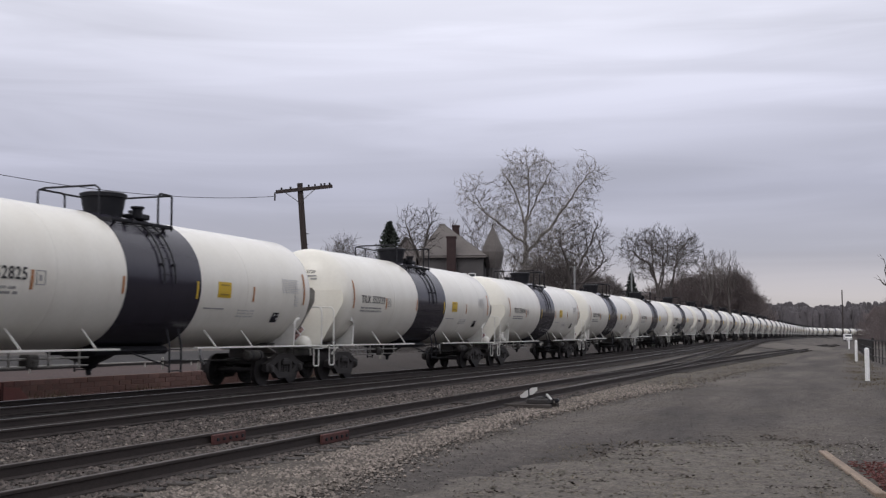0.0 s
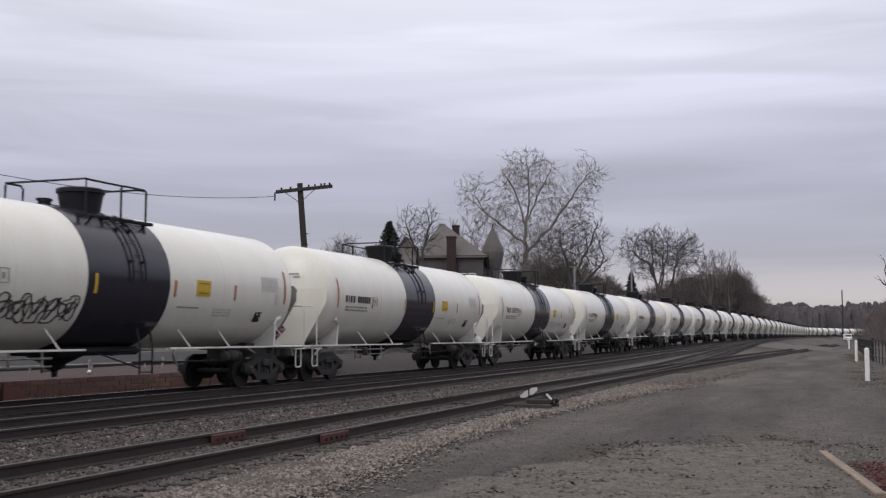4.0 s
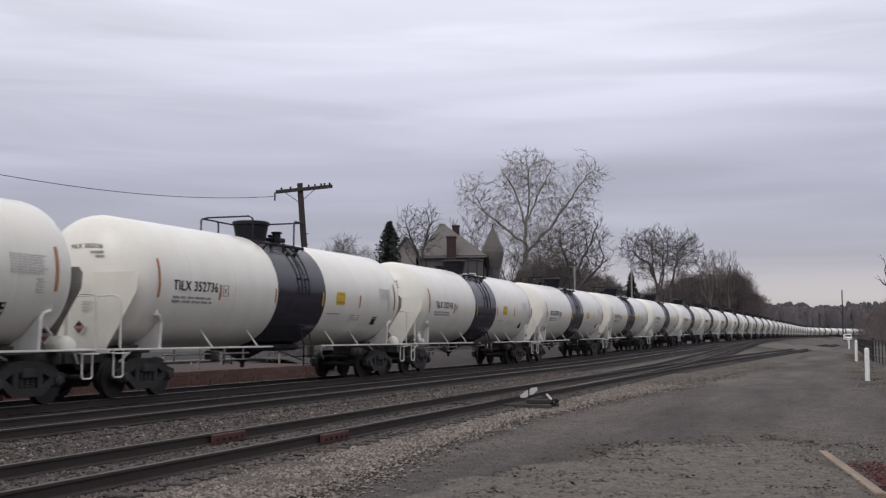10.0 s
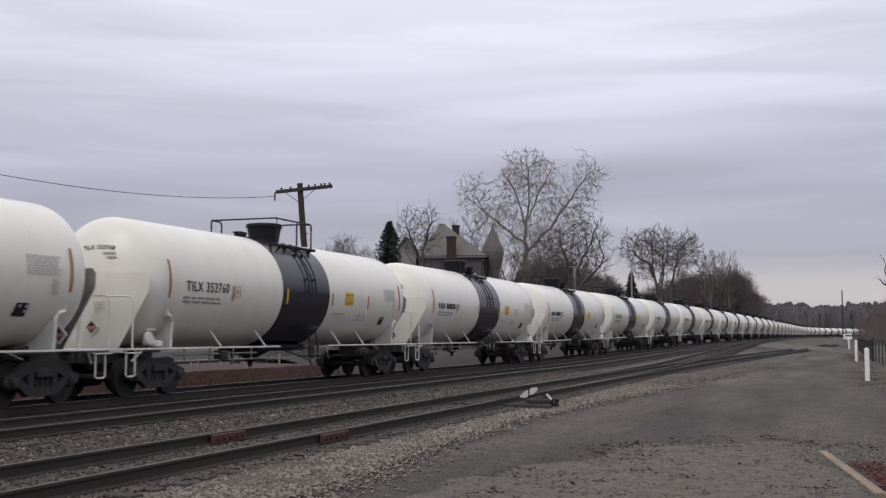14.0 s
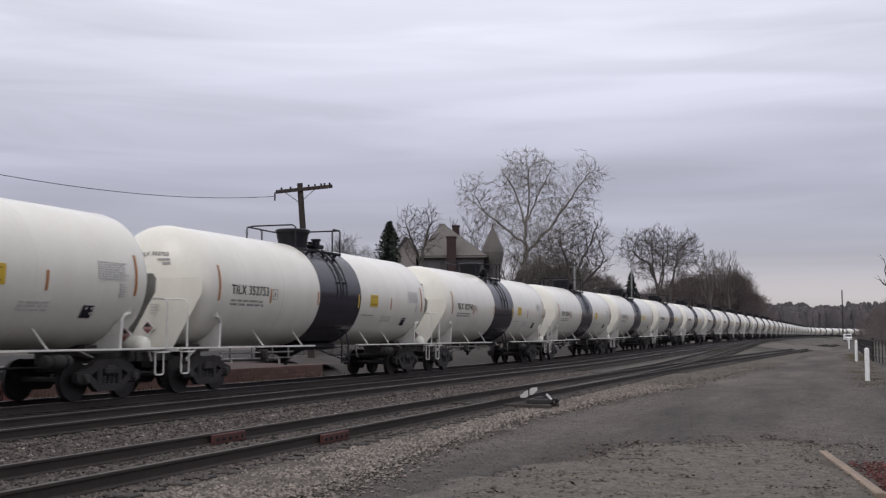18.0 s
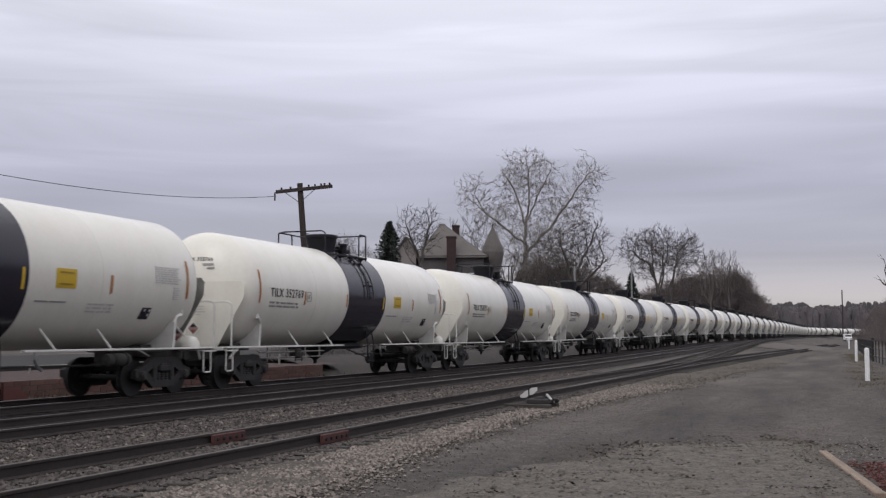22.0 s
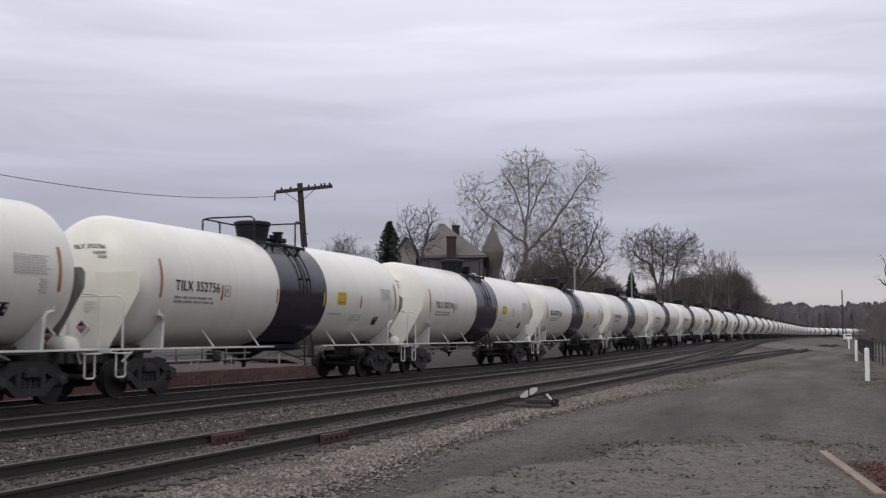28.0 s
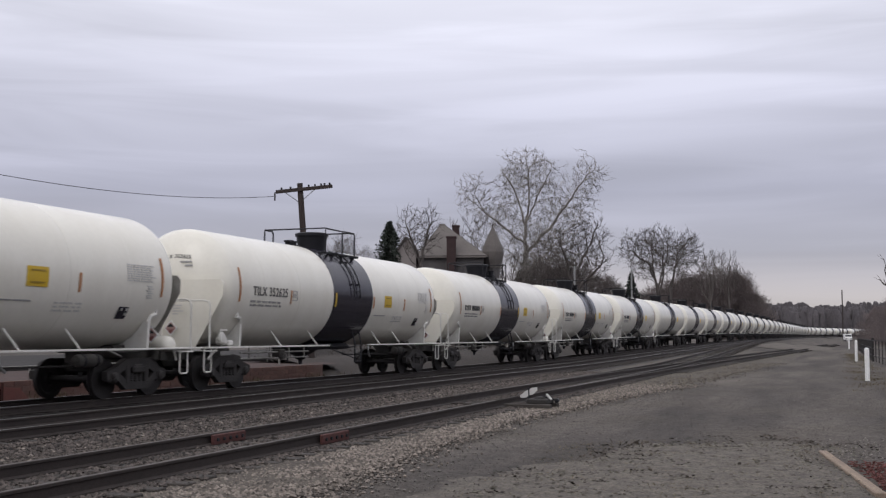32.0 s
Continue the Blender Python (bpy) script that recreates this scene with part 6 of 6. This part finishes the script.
def weed_clump(name, label, spots, seed, mat="weeds", size=0.25):
    rnd = random.Random(seed)
    vs, fs = [], []
    for x, y, z, n, rad in spots:
        for _ in range(n):
            px_, py_ = x + rnd.gauss(0, rad), y + rnd.gauss(0, rad)
            a, h = rnd.uniform(0, 6.28), size * rnd.uniform(0.4, 1.0)
            w = 0.008 + 0.02 * size
            dx, dy = math.cos(a), math.sin(a)
            lean = rnd.uniform(0.1, 0.7) * h if size > 0.05 else rnd.uniform(1.0, 2.5) * h
            first = len(vs)
            vs += [(px_ - dy * w, py_ + dx * w, z), (px_ + dy * w, py_ - dx * w, z), (px_ + dx * lean, py_ + dy * lean, z + h)]
            fs.append((first, first + 1, first + 2))
    me = bpy.data.meshes.new(name)
    me.from_pydata(vs, [], fs)
    me.materials.append(M[mat])
    tagged(new(name, me), label, "weeds", kind="stuff")


rw = random.Random(77)
weed_clump("weeds", "dry weeds in front of the brick wall", [(-20.2 - 0.3 * rw.random(), 22 + 22 * rw.random(), -0.33, 40, 0.22) for _ in range(7)] + [(-20.3, 24.6, -0.33, 120, 0.35)], 5, size=0.34)


# ---------------------------------------------------------------- verge on the near side
def verge_edge(y):
    """West edge of the verge."""
    return -4.55 + 0.20 * (y - 10.9)


def build_verge():
    xs, ys = [-5.6 + 0.12 * i for i in range(52)], [5 + 0.14 * i for i in range(108)]
    vs, fs = [], []
    for y in ys:
        for x in xs:
            n = noise.noise((x * 0.6, y * 0.6, 1)) * 0.8 + noise.noise((x * 3, y * 3, 2)) * 0.12
            inside = min(x - verge_edge(y), (18.1 + 0.9 * math.exp(-((x + 1.1) / 0.7) ** 2) - y) * 0.8, 0.12 - (y - 14.9) * 0.15 - x + 0.2) + n
            inside = min(inside, (y - 5.4) * 0.8, (0.3 - x) * 1.5 + 0.2, (x + 5.5) * 2)
            z = LOT_Z - 0.06 + 0.11 * max(0.0, min(1.0, inside / 1.9 + 0.45)) + 0.010 * noise.noise((x * 6, y * 6, 5)) + 0.014 * noise.noise((x * 2.2, y * 3.4, 6))
            vs.append((x, y, z))
    w = len(xs)
    for j in range(len(ys) - 1):
        for i in range(w - 1):
            fs.append((j * w + i, j * w + i + 1, (j + 1) * w + i + 1, (j + 1) * w + i))
    me = bpy.data.meshes.new("verge")
    me.from_pydata(vs, [], fs)
    me.shade_smooth()
    me.materials.append(M["verge"])
    tagged(new("verge", me), "worn grey-olive dirt verge with sparse dry grass", "verge", kind="structure")


build_verge()
rv = random.Random(15)
weed_clump("dry_grass", "sparse short dry grass on the dirt verge", [(rv.uniform(-4.0, -0.1), rv.uniform(8, 17.8), LOT_Z + 0.045, 22, 0.16) for _ in range(160)], 6, size=0.02)
weed_clump("dry_grass", "short dry grass by the bollards", [(rv.uniform(0.2, 1.5), rv.uniform(36, 110), LOT_Z, 30, 0.25) for _ in range(150)], 8, size=0.10)


def litter(name, label, spots, seed, size=(0.015, 0.04), mat="litter", category="leaf litter"):
    """Dead leaves and bark bits: small bent flakes."""
    rnd = random.Random(seed)
    vs, fs = [], []
    for x, y, n, sx, sy, z in spots:
        for _ in range(n):
            c = Vector((x + rnd.gauss(0, sx), y + rnd.gauss(0, sy), z + rnd.uniform(0.0, 0.025)))
            a, s = rnd.uniform(0, 6.28), rnd.uniform(*size)
            d, e = Vector((math.cos(a), math.sin(a), rnd.uniform(-0.5, 0.5))) * s, Vector((-math.sin(a), math.cos(a), rnd.uniform(-0.5, 0.5))) * s * 0.6
            first = len(vs)
            vs += [c - d, c - e, c + d, c + e]
            fs += [(first, first + 1, first + 2), (first, first + 2, first + 3)]
    me = bpy.data.meshes.new(name)
    me.from_pydata(vs, [], fs)
    me.materials.append(M[mat])
    tagged(new(name, me), label, category, kind="stuff")


edge = [(-3.45, 15.4), (-3.35, 15.9), (-3.25, 16.5), (-3.15, 17.1), (-3.05, 17.6), (-2.7, 17.75), (-2.3, 17.8), (-1.9, 18.1), (-1.7, 18.2), (-1.25, 19.3), (-1.05, 19.3), (-0.85, 19.1), (-0.6, 18.6), (-0.42, 18.2), (-0.3, 17.9)]
litter("leaf_litter", "dark line of dead leaves and bark along the verge", [(x, y, 8 + int(60 * rv.random() ** 1.5), 0.11, 0.14, LOT_Z + 0.025) for x, y in edge], 3)
litter("leaf_litter", "scattered dead leaves on the verge and yard", [(rv.uniform(-4.0, 0.6), rv.uniform(8, 19), int(rv.uniform(4, 22)), 0.13, 0.04, LOT_Z + 0.035) for _ in range(90)], 4)


# ---------------------------------------------------------------- loose stones
def stones(name, label, mat, count, area, seed, size=(0.02, 0.05), z=-0.19, category="gravel", flat=0.7):
    """Loose broken stones, one joined mesh. area(rnd) gives x, y and the ground height there."""
    rnd = np.random.RandomState(seed)
    base = np.array([(0, 0, 1), (0.9, 0.1, 0.2), (0.1, 0.9, 0.1), (-0.85, 0.2, 0.25), (-0.1, -0.9, 0.15), (0.2, -0.1, -0.7)])
    tri = np.array([(0, 1, 2), (0, 2, 3), (0, 3, 4), (0, 4, 1), (5, 2, 1), (5, 3, 2), (5, 4, 3), (5, 1, 4)])
    pos = np.array([area(rnd) for _ in range(count)])
    pos[:, 2] += [rise(x, y) for x, y in pos[:, :2]]
    s = rnd.uniform(*size, count)[:, None, None]
    v = base[None] * (1 + rnd.uniform(-0.35, 0.35, (count, 6, 3))) * s
    v[:, :, 2] *= flat
    a = rnd.uniform(0, 6.283, count)
    c, q = np.cos(a)[:, None], np.sin(a)[:, None]
    x, y = v[:, :, 0] * c - v[:, :, 1] * q, v[:, :, 0] * q + v[:, :, 1] * c
    v = np.stack([x, y, v[:, :, 2]], 2) + pos[:, None, :]
    f = (tri[None] + (np.arange(count) * 6)[:, None, None]).reshape(-1, 3)
    me = bpy.data.meshes.new(name)
    me.from_pydata(v.reshape(-1, 3).tolist(), [], f.tolist())
    me.materials.append(M[mat])
    tagged(new(name, me), label, category, kind="stuff")


def shoulder_inner(rnd):
    y = 5 + 35 * rnd.rand() ** 1.4
    return (-7.55 + 0.35 * rnd.rand() + 0.12 * abs(rnd.randn()), y, -0.185)


def shoulder(rnd):
    y = 5 + 33 * rnd.rand() ** 1.35
    a = -7.25 + 0.12 * math.sin(y * 0.9)
    return (a + (BALLAST_EDGE(y) - a + 0.05 + 0.32 * rnd.randn()) * rnd.rand() ** 0.8, y, -0.215)


def far_shoulder(rnd):
    y = 24 + 46 * rnd.rand() ** 1.1
    a = -7.25 + 0.12 * math.sin(y * 0.9)
    return (a + (BALLAST_EDGE(y) - a + 0.2 + 0.3 * rnd.randn()) * rnd.rand(), y, -0.215)


def spill(rnd):
    y = 6 + 34 * rnd.rand() ** 1.4
    return (BALLAST_EDGE(y) + 0.45 * abs(rnd.randn()), y, -0.255)


def cess(rnd):
    y = 8 + 42 * rnd.rand() ** 1.3
    return (-11.55 + 2.55 * rnd.rand(), y, -0.200)


def tie_ends(rnd):
    y = 8 + 38 * rnd.rand() ** 1.2
    x = -12.22 + 0.75 * rnd.rand() ** 0.8
    if y % 0.56 < 0.30 and x < -11.92:  # open pockets between the tie ends
        x = -11.90 + 0.35 * rnd.rand()
    return (x, y, -0.195 + 0.03 * rnd.rand())


def second_cribs(rnd):
    y = 8 + 40 * rnd.rand() ** 1.2
    return (-14.6 + 3.1 * rnd.rand(), y, -0.215)


def cribs(rnd):
    y = 6 + 30 * rnd.rand() ** 1.3
    return (-9.0 + 1.5 * rnd.rand(), y, -0.185)


def lot(rnd):
    y = 8 + 30 * rnd.rand() ** 1.2
    x = -5.2 + 8 * rnd.rand()
    return (x, y, -0.252 if x < verge_edge(y) else -0.225)


def on_verge(rnd):
    y = 8 + 10 * rnd.rand()
    e = verge_edge(y) + 0.5
    return (e + (0.2 - e) * rnd.rand(), y, -0.212)


def by_board(rnd):
    return (0.35 + 0.45 * rnd.randn(), 17.6 + 0.8 * rnd.randn(), -0.24)


stones("ballast_stones", "loose brown stained stone beside the rail", "cess_stone", 6000, shoulder_inner, 8, (0.018, 0.042))
stones("ballast_stones", "loose pale broken stone beside the yard track", "stone", 30000, shoulder, 1, (0.014, 0.040))
stones("ballast_stones", "brown earthy stones at the yard track's far edge", "earth_stone", 5000, far_shoulder, 11, (0.014, 0.045))
stones("ballast_stones", "stray stones spilt onto the yard", "pebble", 2600, spill, 7, (0.010, 0.028))
stones("ballast_stones", "loose brown-grey broken stone between the tracks", "cess_stone", 20000, cess, 2)
stones("ballast_stones", "paler stones strewn between the tracks", "stone", 1500, cess, 10)
stones("ballast_stones", "brown stone heaped over the second track's tie ends", "cess_stone", 5200, tie_ends, 12, (0.022, 0.050))
stones("ballast_stones", "sooty stone between the second track's ties", "dark_stone", 9000, second_cribs, 6)
stones("ballast_stones", "loose grey stone between the yard track ties", "cess_stone", 9000, cribs, 3)
stones("yard_pebbles", "scattered small pale pebbles on the yard", "pebble", 1300, lot, 4, (0.006, 0.016))
stones("yard_pebbles", "fine grit strewn over the verge and yard", "grit", 11000, lot, 9, (0.006, 0.014))
stones("dirt_clods", "flat dry clods of pale dirt on the verge", "pale_clod", 1500, on_verge, 22, (0.012, 0.040), category="dirt", flat=0.3)
stones("dirt_clods", "flat dark clods of dead turf on the verge", "clod", 420, on_verge, 21, (0.015, 0.050), category="dirt", flat=0.25)
stones("yard_pebbles", "pale pebbles beside the timber board", "pebble", 260, by_board, 5, (0.008, 0.022))

motions()
